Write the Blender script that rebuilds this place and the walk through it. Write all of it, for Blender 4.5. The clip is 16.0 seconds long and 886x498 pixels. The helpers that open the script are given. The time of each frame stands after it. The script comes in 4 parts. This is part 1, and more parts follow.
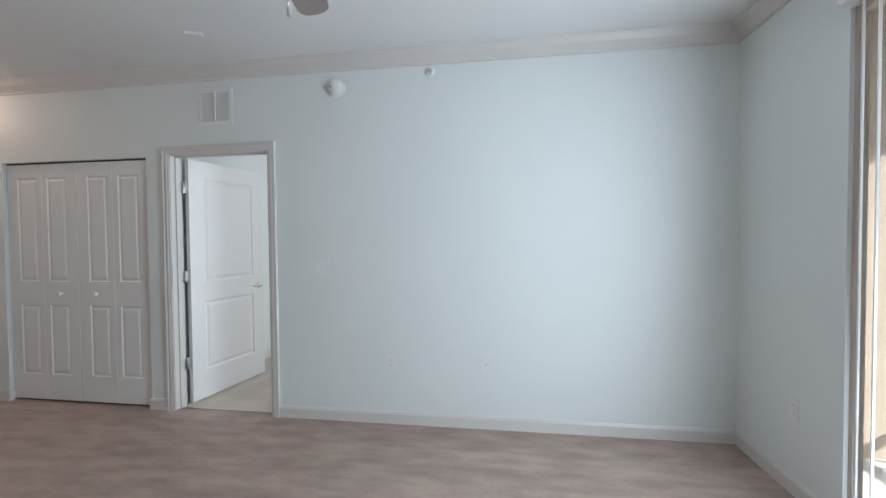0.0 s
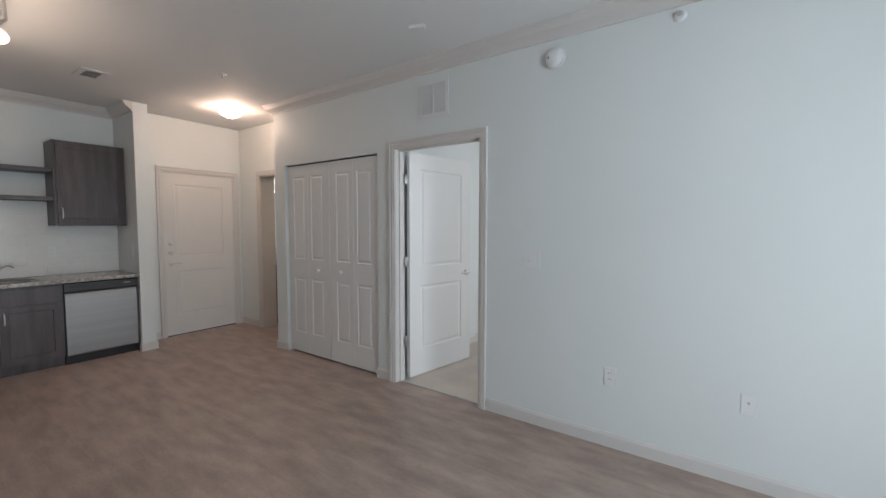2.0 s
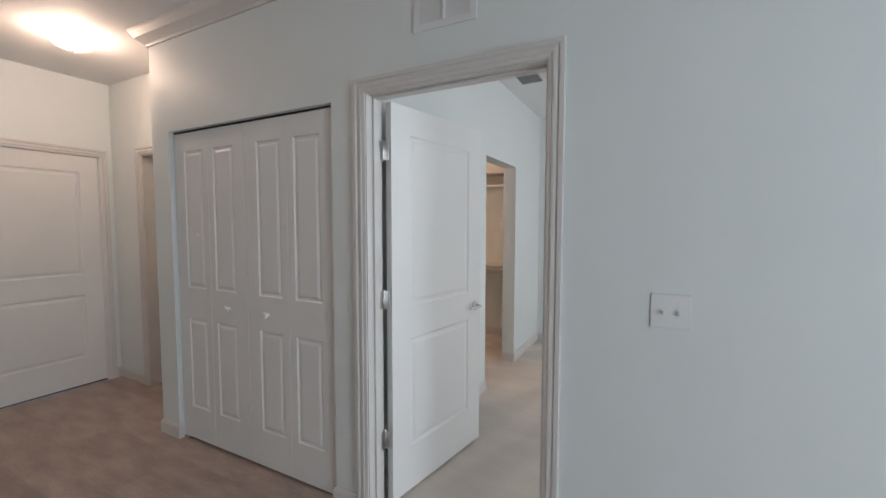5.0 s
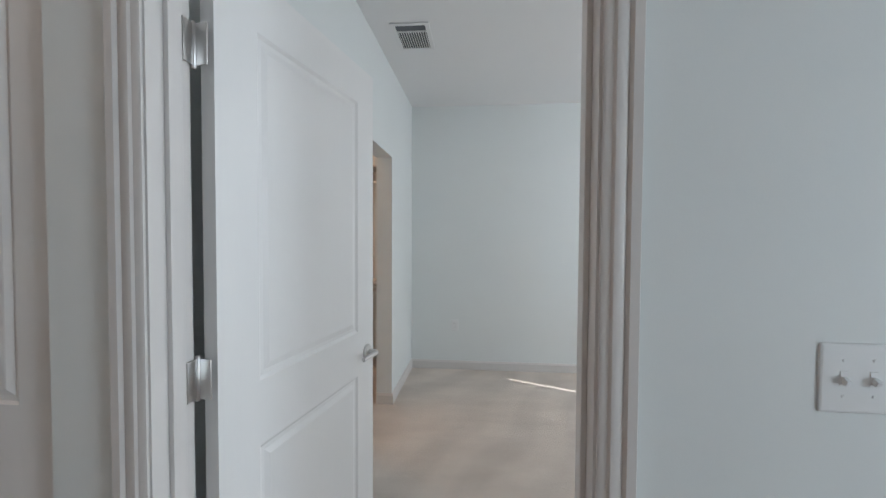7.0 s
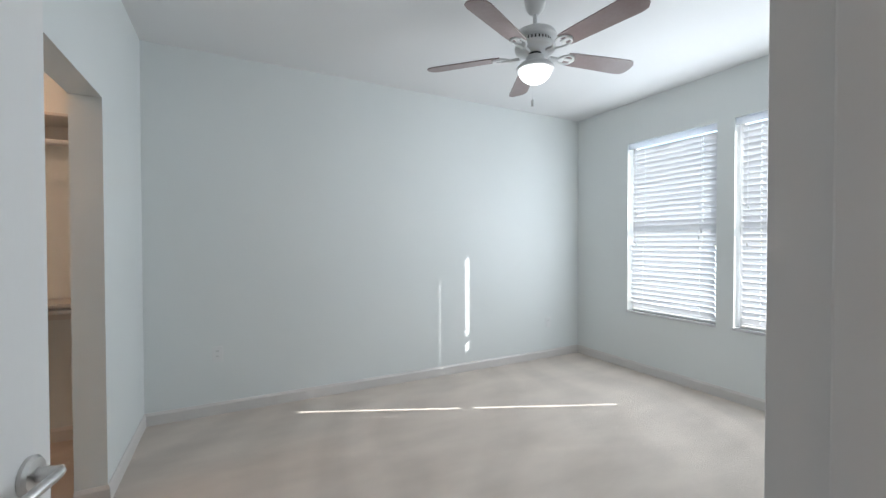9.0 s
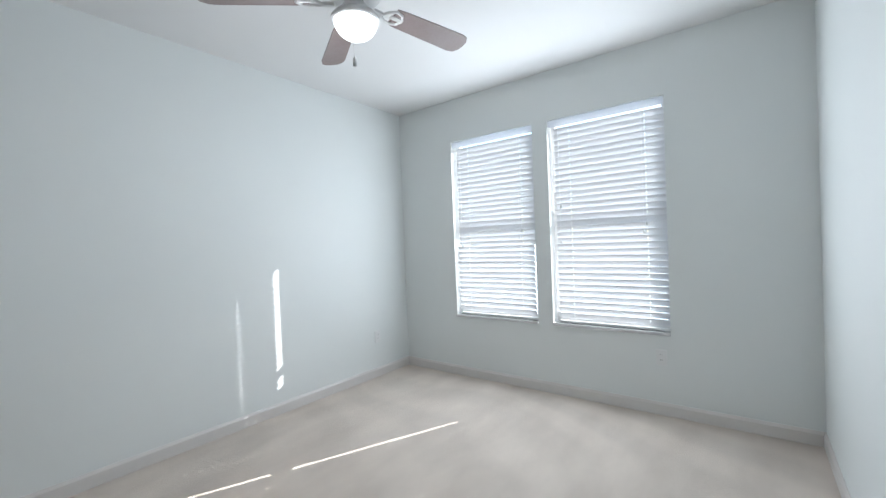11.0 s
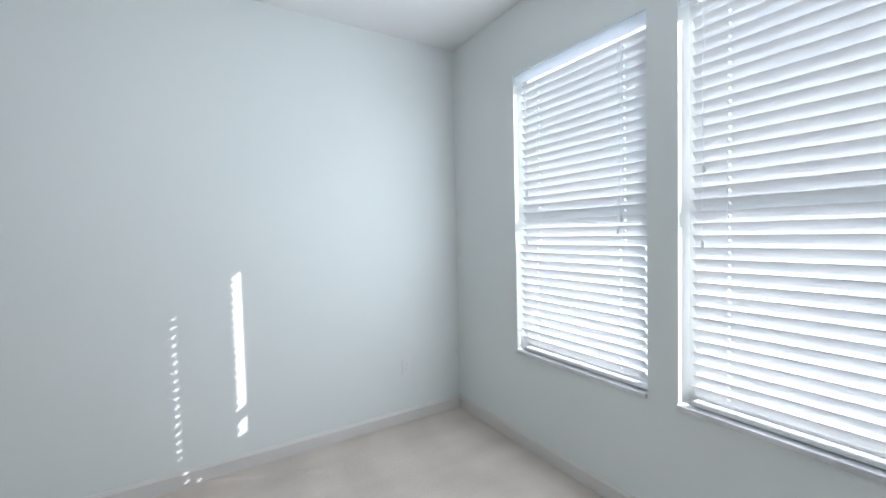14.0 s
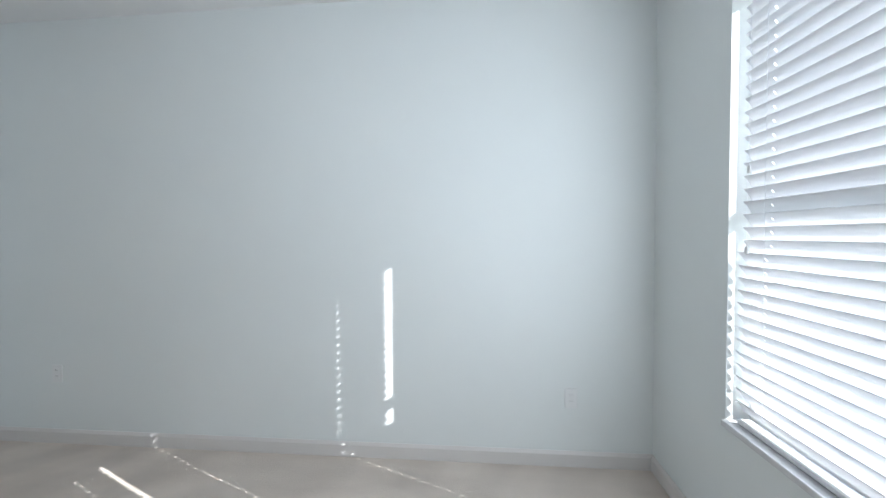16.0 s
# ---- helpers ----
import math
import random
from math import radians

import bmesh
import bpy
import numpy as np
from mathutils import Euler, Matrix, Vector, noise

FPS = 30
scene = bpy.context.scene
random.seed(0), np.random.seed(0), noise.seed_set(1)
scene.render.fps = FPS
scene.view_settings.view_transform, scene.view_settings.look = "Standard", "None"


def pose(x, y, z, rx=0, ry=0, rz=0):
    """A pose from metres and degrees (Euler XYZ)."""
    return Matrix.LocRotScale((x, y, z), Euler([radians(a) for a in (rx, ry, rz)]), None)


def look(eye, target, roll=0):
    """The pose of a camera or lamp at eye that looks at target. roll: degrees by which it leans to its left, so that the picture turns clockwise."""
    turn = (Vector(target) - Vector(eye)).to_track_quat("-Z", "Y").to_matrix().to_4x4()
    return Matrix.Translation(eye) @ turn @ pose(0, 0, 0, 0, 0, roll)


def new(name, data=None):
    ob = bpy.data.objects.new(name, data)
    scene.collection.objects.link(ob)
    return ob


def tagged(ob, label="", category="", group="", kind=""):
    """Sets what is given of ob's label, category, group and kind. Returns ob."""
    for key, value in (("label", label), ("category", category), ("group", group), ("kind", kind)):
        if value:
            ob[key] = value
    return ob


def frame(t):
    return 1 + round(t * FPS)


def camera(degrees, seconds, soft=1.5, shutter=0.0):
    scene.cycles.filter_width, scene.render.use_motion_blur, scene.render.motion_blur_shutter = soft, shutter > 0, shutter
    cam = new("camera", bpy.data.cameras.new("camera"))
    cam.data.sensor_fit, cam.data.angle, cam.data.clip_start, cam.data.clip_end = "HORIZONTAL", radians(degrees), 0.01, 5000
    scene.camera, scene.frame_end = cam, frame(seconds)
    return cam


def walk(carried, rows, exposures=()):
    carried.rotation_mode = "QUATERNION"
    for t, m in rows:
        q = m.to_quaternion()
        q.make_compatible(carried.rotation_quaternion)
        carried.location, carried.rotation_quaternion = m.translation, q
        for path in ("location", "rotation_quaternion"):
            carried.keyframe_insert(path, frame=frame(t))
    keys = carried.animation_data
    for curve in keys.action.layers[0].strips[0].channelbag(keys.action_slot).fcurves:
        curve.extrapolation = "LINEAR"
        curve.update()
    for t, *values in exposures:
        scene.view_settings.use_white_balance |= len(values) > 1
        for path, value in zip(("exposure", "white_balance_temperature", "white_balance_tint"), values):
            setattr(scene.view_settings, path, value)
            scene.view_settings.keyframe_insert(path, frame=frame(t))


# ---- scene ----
cam = camera(95.2, 16.0, soft=1.4)

PATH = [
    (0, (2.681, -2.879, 1.366), (2.391, -0.901, 1.314), -0.5),
    (0.5, (2.626, -2.869, 1.383), (2.074, -0.948, 1.335), -0.5),
    (1, (2.606, -2.845, 1.363), (1.815, -1.008, 1.313), -0.8),
    (1.5, (2.55, -2.77, 1.399), (1.563, -1.034, 1.3), -0.7),
    (2, (2.437, -2.64, 1.401), (1.288, -1.008, 1.281), 0.1),
    (2.5, (2.291, -2.493, 1.407), (1.02, -0.953, 1.29), 0.6),
    (3, (2.099, -2.308, 1.408), (0.772, -0.815, 1.303), 0.6),
    (3.2, (2.029, -2.236, 1.398), (0.692, -0.752, 1.302), 0.4),
    (5.3, (1.167, -1.405, 1.446), (0.344, 0.414, 1.332), -0.8),
    (5.5, (1.098, -1.327, 1.431), (0.343, 0.522, 1.324), -1.5),
    (6, (0.931, -1.122, 1.424), (0.353, 0.79, 1.32), -1.2),
    (6.5, (0.816, -0.905, 1.4), (0.446, 1.058, 1.309), -0.6),
    (7, (0.71, -0.722, 1.387), (0.526, 1.269, 1.326), 0.3),
    (7.5, (0.644, -0.509, 1.33), (0.693, 1.49, 1.301), -0.8),
    (8, (0.589, -0.347, 1.307), (0.94, 1.622, 1.289), -1.0),
    (8.5, (0.564, -0.192, 1.304), (1.195, 1.706, 1.285), -0.6),
    (9, (0.558, -0.037, 1.306), (1.481, 1.737, 1.275), -0.1),
    (9.5, (0.574, 0.116, 1.311), (1.762, 1.723, 1.236), -1.2),
    (10, (0.643, 0.249, 1.309), (2.05, 1.666, 1.21), -1.8),
    (10.2, (0.669, 0.29, 1.301), (2.149, 1.633, 1.216), -1.9),
    (12.3, (1.514, 0.651, 1.345), (3.139, 1.818, 1.337), -2.4),
    (12.5, (1.61, 0.67, 1.344), (3.2, 1.883, 1.337), -2.3),
    (13, (1.919, 0.713, 1.357), (3.365, 2.094, 1.331), -1.8),
    (13.5, (2.214, 0.787, 1.358), (3.48, 2.334, 1.299), -1.5),
    (14, (2.474, 0.87, 1.359), (3.517, 2.575, 1.279), -1.4),
    (14.5, (2.736, 0.952, 1.36), (3.515, 2.791, 1.272), -1.4),
    (15, (2.957, 1.009, 1.355), (3.401, 2.957, 1.272), -0.8),
    (15.5, (3.086, 1.044, 1.309), (3.227, 3.038, 1.269), -0.4),
    (16, (3.230, 1.110, 1.350), (3.038, 3.100, 1.282), -0.4),
]
walk(cam, [(t, look(eye, target, roll)) for t, eye, target, roll in PATH],
     exposures=[(0.0, 1.72, 6250, 10), (1.0, 1.5, 6300, 10), (2.0, 1.5, 6400, 11), (3.0, 1.48, 6420, 12), (5.5, 1.55, 6380, 11),
                (7.0, 1.55, 6270, 10), (8.0, 1.5, 6260, 9), (9.5, 1.56, 6210, 9), (16.0, 1.52, 6090, 9)])

# ---- light ----
SUN_WAY = Vector((-0.912 * math.cos(radians(32)), 0.411 * math.cos(radians(32)), -math.sin(radians(32))))
world = bpy.data.worlds.new("world")
scene.world = world
world.use_nodes = True
_sky = world.node_tree.nodes.new("ShaderNodeTexSky")
_sky.sky_type = "NISHITA"
_sky.sun_disc = False
_sky.sun_elevation = radians(32)
_sky.sun_rotation = math.atan2(0.912, -0.411)
_bg = world.node_tree.nodes["Background"]
_bg.inputs["Strength"].default_value = 0.15
world.node_tree.links.new(_sky.outputs[0], _bg.inputs["Color"])

sun = new("sun", bpy.data.lights.new("sun", "SUN"))
sun.data.energy, sun.data.angle, sun.data.color = 4.6, radians(0.27), (1.0, 0.97, 0.93)
sun.matrix_world = look((0, 0, 0), SUN_WAY)


def area_lamp(name, eye, target, w, h, watts, colour):
    li = bpy.data.lights.new(name, "AREA")
    li.shape, li.size, li.size_y, li.energy, li.color = "RECTANGLE", w, h, watts, colour
    ob = new(name, li)
    ob.matrix_world = look(eye, target)
    return ob


def bulb(name, place, watts, colour, radius=0.05):
    li = bpy.data.lights.new(name, "POINT")
    li.energy, li.color, li.shadow_soft_size = watts, colour, radius
    ob = new(name, li)
    ob.location = place
    return ob


# daylight in the openings
area_lamp("patio_daylight", (4.205, -1.72, 1.2), (0, -1.72, 1.0), 1.3, 2.2, 24, (0.80, 0.92, 1.0))
for _y, _w in ((1.36, 7.0), (2.37, 5.4)):
    area_lamp("window_daylight", (4.205, _y, 1.46), (0, _y, 1.46), 0.8, 1.6, _w, (0.90, 0.955, 1.0))
# lamps that are on
bulb("fan_bulb", (2.114, 1.80, 2.262), 3.6, (0.95, 0.97, 1.0), 0.09)
bulb("hall_bulb", (-2.2, -0.22, 2.60), 4.9, (1.0, 0.70, 0.52), 0.04)
bulb("track_bulb", (-0.88, -2.185, 2.36), 1.7, (1.0, 0.76, 0.58), 0.03)
bulb("track_bulb", (-1.48, -2.16, 2.27), 1.7, (1.0, 0.76, 0.58), 0.03)
bulb("closet_bulb", (-1.0, 2.3, 2.62), 6.0, (1.0, 0.62, 0.40), 0.08)
bulb("bath_bulb", (-2.93, 1.15, 1.98), 2.5, (1.0, 0.8, 0.62), 0.06)


# ---- materials ----
def material(name, base, rough=0.5, metal=0.0, vary=0.06, scale=6.0, fine=120.0, bump=0.02, depth=0.002,
             stretch=(1, 1, 1), random_amount=0.0, coat=0.0, second=None):
    m = bpy.data.materials.new(name)
    m.use_nodes = True
    nt = m.node_tree
    b = nt.nodes["Principled BSDF"]
    b.inputs["Roughness"].default_value = rough
    b.inputs["Metallic"].default_value = metal
    b.inputs["Coat Weight"].default_value = coat
    tc = nt.nodes.new("ShaderNodeNewGeometry")
    mp = nt.nodes.new("ShaderNodeMapping")
    mp.inputs["Scale"].default_value = stretch
    nt.links.new(tc.outputs["Position"], mp.inputs["Vector"])
    big = nt.nodes.new("ShaderNodeTexNoise")
    big.inputs["Scale"].default_value = scale
    big.inputs["Detail"].default_value = 5
    small = nt.nodes.new("ShaderNodeTexNoise")
    small.inputs["Scale"].default_value = fine
    small.inputs["Detail"].default_value = 4
    for n in (big, small):
        nt.links.new(mp.outputs[0], n.inputs["Vector"])
    ramp = nt.nodes.new("ShaderNodeValToRGB")
    lo, hi = second or base, base
    ramp.color_ramp.elements[0].position, ramp.color_ramp.elements[1].position = 0.3, 0.7
    ramp.color_ramp.elements[0].color = (*[c * (1 - vary) for c in lo], 1)
    ramp.color_ramp.elements[1].color = (*[min(1, c * (1 + vary)) for c in hi], 1)
    mix = nt.nodes.new("ShaderNodeMath")
    mix.operation = "MULTIPLY_ADD"
    nt.links.new(small.outputs["Fac"], mix.inputs[0])
    mix.inputs[1].default_value = 0.35
    nt.links.new(big.outputs["Fac"], mix.inputs[2])
    sub = nt.nodes.new("ShaderNodeMath")
    sub.operation = "SUBTRACT"
    nt.links.new(mix.outputs[0], sub.inputs[0])
    sub.inputs[1].default_value = 0.175
    last = sub
    if random_amount:
        info = nt.nodes.new("ShaderNodeObjectInfo")
        add = nt.nodes.new("ShaderNodeMath")
        add.operation = "MULTIPLY_ADD"
        nt.links.new(info.outputs["Random"], add.inputs[0])
        add.inputs[1].default_value = random_amount
        nt.links.new(sub.outputs[0], add.inputs[2])
        last = nt.nodes.new("ShaderNodeMath")
        last.operation = "SUBTRACT"
        nt.links.new(add.outputs[0], last.inputs[0])
        last.inputs[1].default_value = random_amount / 2
    nt.links.new(last.outputs[0], ramp.inputs[0])
    nt.links.new(ramp.outputs[0], b.inputs["Base Color"])
    if bump:
        bp = nt.nodes.new("ShaderNodeBump")
        bp.inputs["Strength"].default_value = bump
        bp.inputs["Distance"].default_value = depth
        nt.links.new(small.outputs["Fac"], bp.inputs["Height"])
        nt.links.new(bp.outputs[0], b.inputs["Normal"])
    return m


PAINT = material("wall_paint", (0.725, 0.755, 0.75), 0.55, vary=0.012, scale=1.5, fine=260, bump=0.12, depth=0.001)
CEIL = material("ceiling_paint", (0.77, 0.77, 0.77), 0.7, vary=0.012, scale=1.2, fine=180, bump=0.3, depth=0.0015)
TRIM = material("trim_paint", (0.65, 0.625, 0.605), 0.35, vary=0.012, scale=4, fine=60, bump=0.02, depth=0.0008)
DOORP = material("door_paint", (0.75, 0.745, 0.735), 0.4, vary=0.012, scale=4, fine=140, bump=0.12, depth=0.0008, stretch=(1, 1, 0.15))
ENTRY = material("entry_door_paint", (0.72, 0.7, 0.68), 0.4, vary=0.012, scale=4, fine=140, bump=0.1, depth=0.0008)
PLANK = material("vinyl_plank", (0.44, 0.34, 0.29), 0.42, vary=0.03, scale=3.4, fine=28, bump=0.06, depth=0.0005,
                 stretch=(1.0, 3.0, 1), random_amount=0.13, second=(0.315, 0.238, 0.205))
SUBFLOOR = material("plank_underlay", (0.33, 0.255, 0.22), 0.8)
CARPET = material("carpet", (0.765, 0.68, 0.605), 0.95, vary=0.03, scale=2.4, fine=420, bump=0.9, depth=0.006, stretch=(0.75, 1.7, 1),
                  second=(0.695, 0.61, 0.54))


def strokes(m, low, high, turn, scale):
    """Lay soft zigzag pile strokes over a material's colour."""
    nt = m.node_tree
    b = nt.nodes["Principled BSDF"]
    src = b.inputs["Base Color"].links[0].from_socket
    geo, mp, wv, rg, mul = (nt.nodes.new(n) for n in ("ShaderNodeNewGeometry", "ShaderNodeMapping", "ShaderNodeTexWave", "ShaderNodeMapRange", "ShaderNodeVectorMath"))
    mp.inputs["Rotation"].default_value = (0, 0, radians(turn))
    wv.wave_profile = "TRI"
    wv.inputs["Scale"].default_value, wv.inputs["Distortion"].default_value = scale, 13.0
    wv.inputs["Detail"].default_value, wv.inputs["Detail Scale"].default_value = 1.5, 0.8
    rg.inputs["From Min"].default_value, rg.inputs["From Max"].default_value = 0.3, 0.7
    rg.inputs["To Min"].default_value, rg.inputs["To Max"].default_value = low, high
    mul.operation = "MULTIPLY"
    nt.links.new(geo.outputs["Position"], mp.inputs["Vector"])
    nt.links.new(mp.outputs[0], wv.inputs["Vector"])
    nt.links.new(wv.outputs["Fac"], rg.inputs["Value"])
    nt.links.new(src, mul.inputs[0])
    nt.links.new(rg.outputs[0], mul.inputs[1])
    nt.links.new(mul.outputs[0], b.inputs["Base Color"])


strokes(CARPET, 0.955, 1.035, 25, 0.6)
NICKEL = material("satin_nickel", (0.62, 0.61, 0.6), 0.32, metal=1.0, vary=0.03, scale=20, fine=300)
STEEL = material("brushed_steel", (0.37, 0.37, 0.375), 0.55, metal=1.0, vary=0.05, scale=5, fine=220, bump=0.06, depth=0.0005,
                 stretch=(1, 0.08, 6))
BLACK = material("black_plastic", (0.02, 0.021, 0.023), 0.3, vary=0.1)
# In vents, slots and recesses this dark tone stands in for shade.
DARK = material("dark_void", (0.03, 0.03, 0.03), 0.8, vary=0.1)
STAIN = material("dark_stained_wood", (0.078, 0.062, 0.066), 0.38, vary=0.18, scale=7, fine=60, bump=0.1, depth=0.0006,
                 stretch=(2.5, 2.5, 0.3), second=(0.058, 0.045, 0.046))
GRANITE = material("granite", (0.5, 0.47, 0.45), 0.2, vary=0.12, scale=45, fine=200, bump=0.0, second=(0.22, 0.2, 0.2))
TILE = material("glazed_tile", (0.76, 0.76, 0.75), 0.14, vary=0.02, scale=12, fine=60, bump=0.05, depth=0.002, random_amount=0.2)
GROUT = material("grout", (0.78, 0.77, 0.76), 0.9, vary=0.05, scale=30)
PLASTIC = material("white_plastic", (0.75, 0.76, 0.76), 0.35, vary=0.01, scale=8)
VENT = material("white_vent_metal", (0.74, 0.74, 0.74), 0.45, vary=0.02, scale=8)
FANMETAL = material("fan_white_enamel", (0.68, 0.68, 0.68), 0.35, vary=0.03, scale=10)
BLADE = material("fan_blade_veneer", (0.25, 0.2, 0.195), 0.4, vary=0.06, scale=6, fine=60, stretch=(1, 1, 1), second=(0.23, 0.17, 0.165))
ALMOND = material("almond_door_frame", (0.5, 0.43, 0.38), 0.4, vary=0.02)
VINYL = material("window_vinyl", (0.8, 0.8, 0.8), 0.4, vary=0.01)
SILL = material("sill_marble", (0.66, 0.66, 0.67), 0.25, vary=0.06, scale=9, fine=40, bump=0, second=(0.58, 0.58, 0.6))
STUCCO = material("tan_stucco", (0.36, 0.285, 0.23), 0.9, vary=0.06, scale=3, fine=90, bump=0.5, depth=0.006)
CONCRETE = material("concrete", (0.35, 0.34, 0.33), 0.9, vary=0.1, scale=3, fine=50, bump=0.3, depth=0.004)
RAIL = material("dark_rail", (0.06, 0.055, 0.05), 0.45, vary=0.1)
# Unseen ground, set pale to bounce sun up between the blind slats.
GROUND = material("bounce_ground", (0.66, 0.66, 0.66), 0.95, vary=0.2, scale=0.6, fine=10)


def glass_material():
    m = bpy.data.materials.new("clear_glass")
    m.use_nodes = True
    nt = m.node_tree
    nt.nodes.remove(nt.nodes["Principled BSDF"])
    tr, gl, mx, fr, pw, ma = (nt.nodes.new("ShaderNode" + n) for n in ("BsdfTransparent", "BsdfGlossy", "MixShader", "LayerWeight", "Math", "Math"))
    tr.inputs[0].default_value = (0.93, 0.96, 0.95, 1)
    gl.inputs["Roughness"].default_value = 0.02
    fr.inputs[0].default_value = 0.5
    pw.operation, ma.operation = "POWER", "MULTIPLY_ADD"
    pw.inputs[1].default_value = 5.0
    ma.inputs[1].default_value, ma.inputs[2].default_value = 0.95, 0.04
    nt.links.new(fr.outputs["Facing"], pw.inputs[0])
    nt.links.new(pw.outputs[0], ma.inputs[0])
    nt.links.new(ma.outputs[0], mx.inputs[0])
    nt.links.new(tr.outputs[0], mx.inputs[1])
    nt.links.new(gl.outputs[0], mx.inputs[2])
    nt.links.new(mx.outputs[0], nt.nodes["Material Output"].inputs[0])
    return m


def slat_material(name, share, colour):
    m = bpy.data.materials.new(name)
    m.use_nodes = True
    nt = m.node_tree
    b = nt.nodes["Principled BSDF"]
    b.inputs["Base Color"].default_value = (*colour, 1)
    b.inputs["Roughness"].default_value = 0.4
    tl, mx = nt.nodes.new("ShaderNodeBsdfTranslucent"), nt.nodes.new("ShaderNodeMixShader")
    tl.inputs[0].default_value = (*colour, 1)
    ns = nt.nodes.new("ShaderNodeTexNoise")
    ns.inputs["Scale"].default_value = 40
    bp = nt.nodes.new("ShaderNodeBump")
    bp.inputs["Strength"].default_value, bp.inputs["Distance"].default_value = 0.05, 0.001
    nt.links.new(ns.outputs["Fac"], bp.inputs["Height"])
    nt.links.new(bp.outputs[0], b.inputs["Normal"])
    mx.inputs[0].default_value = share
    nt.links.new(b.outputs[0], mx.inputs[1])
    nt.links.new(tl.outputs[0], mx.inputs[2])
    nt.links.new(mx.outputs[0], nt.nodes["Material Output"].inputs[0])
    return m


def glow(name, colour, strength, base=0.85):
    m = bpy.data.materials.new(name)
    m.use_nodes = True
    b = m.node_tree.nodes["Principled BSDF"]
    b.inputs["Base Color"].default_value = (base, base, base, 1)
    b.inputs["Emission Color"].default_value = (*colour, 1)
    b.inputs["Emission Strength"].default_value = strength
    return m


GLASS = glass_material()
SLAT = slat_material("blind_slat", 0.11, (0.80, 0.815, 0.845))
VALANCE = slat_material("blind_valance", 0.7, (0.86, 0.88, 0.92))
VANE = slat_material("vertical_vane", 0.2, (0.82, 0.83, 0.84))
FANGLOW = glow("fan_globe_glow", (0.95, 0.98, 1.0), 0.8)
HALLGLOW = glow("hall_bowl_glow", (1.0, 0.9, 0.8), 0.75)
TRACKGLOW = glow("spot_glow", (1.0, 0.94, 0.88), 0.9)
TRACKSHADE = glow("spot_shade_glow", (1.0, 0.88, 0.82), 0.14, 0.4)


# ---- mesh helpers ----
def mesh_of(name, bm, mat):
    me = bpy.data.meshes.new(name)
    bmesh.ops.recalc_face_normals(bm, faces=bm.faces)
    bm.to_mesh(me)
    bm.free()
    if mat:
        me.materials.append(mat)
    return me


def smooth(me, angle=35):
    for p in me.polygons:
        p.use_smooth = True
    me.set_sharp_from_angle(angle=radians(angle))
    return me


def part(name, bm, mat, parent, label="", rounded=False):
    me = mesh_of(name, bm, mat)
    if rounded:
        smooth(me)
    ob = new(name, me)
    ob.parent = parent
    return tagged(ob, label)


def thing(name, label, category, place=None, group="", kind=""):
    ob = new(name)
    ob.empty_display_size = 0.1
    if place is not None:
        ob.matrix_basis = place if isinstance(place, Matrix) else Matrix.Translation(place)
    return tagged(ob, label, category, group, kind)


def solid(name, bm, mat, label, category="", kind="structure", rounded=False):
    me = mesh_of(name, bm, mat)
    if rounded:
        smooth(me)
    return tagged(new(name, me), label, category or name.split("_")[0], kind=kind)


def box(bm, x0, y0, z0, x1, y1, z1, bevel=0.0):
    g = bmesh.ops.create_cube(bm, size=1)
    vs = g["verts"]
    for v in vs:
        v.co = Vector(((x0 + x1) / 2 + v.co.x * (x1 - x0), (y0 + y1) / 2 + v.co.y * (y1 - y0), (z0 + z1) / 2 + v.co.z * (z1 - z0)))
    if bevel:
        es = list({e for v in vs for e in v.link_edges})
        bmesh.ops.bevel(bm, geom=es, offset=bevel, segments=2, affect="EDGES", profile=0.6)
    return bm


def boxes(*rows, bevel=0.0):
    bm = bmesh.new()
    for r in rows:
        box(bm, *r, bevel=bevel)
    return bm


def lathe(rows, segments=32, bm=None, m=None):
    """rows of (radius, z) turned about z."""
    bm = bm or bmesh.new()
    rings = []
    for r, z in rows:
        if r < 1e-5:
            rings.append([bm.verts.new((0, 0, z))])
        else:
            rings.append([bm.verts.new((r * math.cos(2 * math.pi * k / segments), r * math.sin(2 * math.pi * k / segments), z)) for k in range(segments)])
    for a, b in zip(rings, rings[1:]):
        for k in range(segments):
            j = (k + 1) % segments
            if len(a) == 1 and len(b) == 1:
                continue
            if len(a) == 1:
                bm.faces.new((a[0], b[k], b[j]))
            elif len(b) == 1:
                bm.faces.new((a[k], b[0], a[j]))
            else:
                bm.faces.new((a[k], b[k], b[j], a[j]))
    if m is not None:
        bmesh.ops.transform(bm, matrix=m, verts=[v for ring in rings for v in ring])
    return bm


def tube(points, radius, segments=10, bm=None):
    """A round bar along points."""
    bm = bm or bmesh.new()
    pts = [Vector(p) for p in points]
    rings = []
    side = None
    for i, p in enumerate(pts):
        way = (pts[min(i + 1, len(pts) - 1)] - pts[max(i - 1, 0)]).normalized()
        if side is None:
            side = way.orthogonal().normalized()
        side = (side - way * side.dot(way)).normalized()
        up = way.cross(side)
        rings.append([bm.verts.new(p + radius * (math.cos(2 * math.pi * k / segments) * side + math.sin(2 * math.pi * k / segments) * up)) for k in range(segments)])
    for a, b in zip(rings, rings[1:]):
        for k in range(segments):
            j = (k + 1) % segments
            bm.faces.new((a[k], b[k], b[j], a[j]))
    bm.faces.new(rings[0])
    bm.faces.new(rings[-1])
    return bm


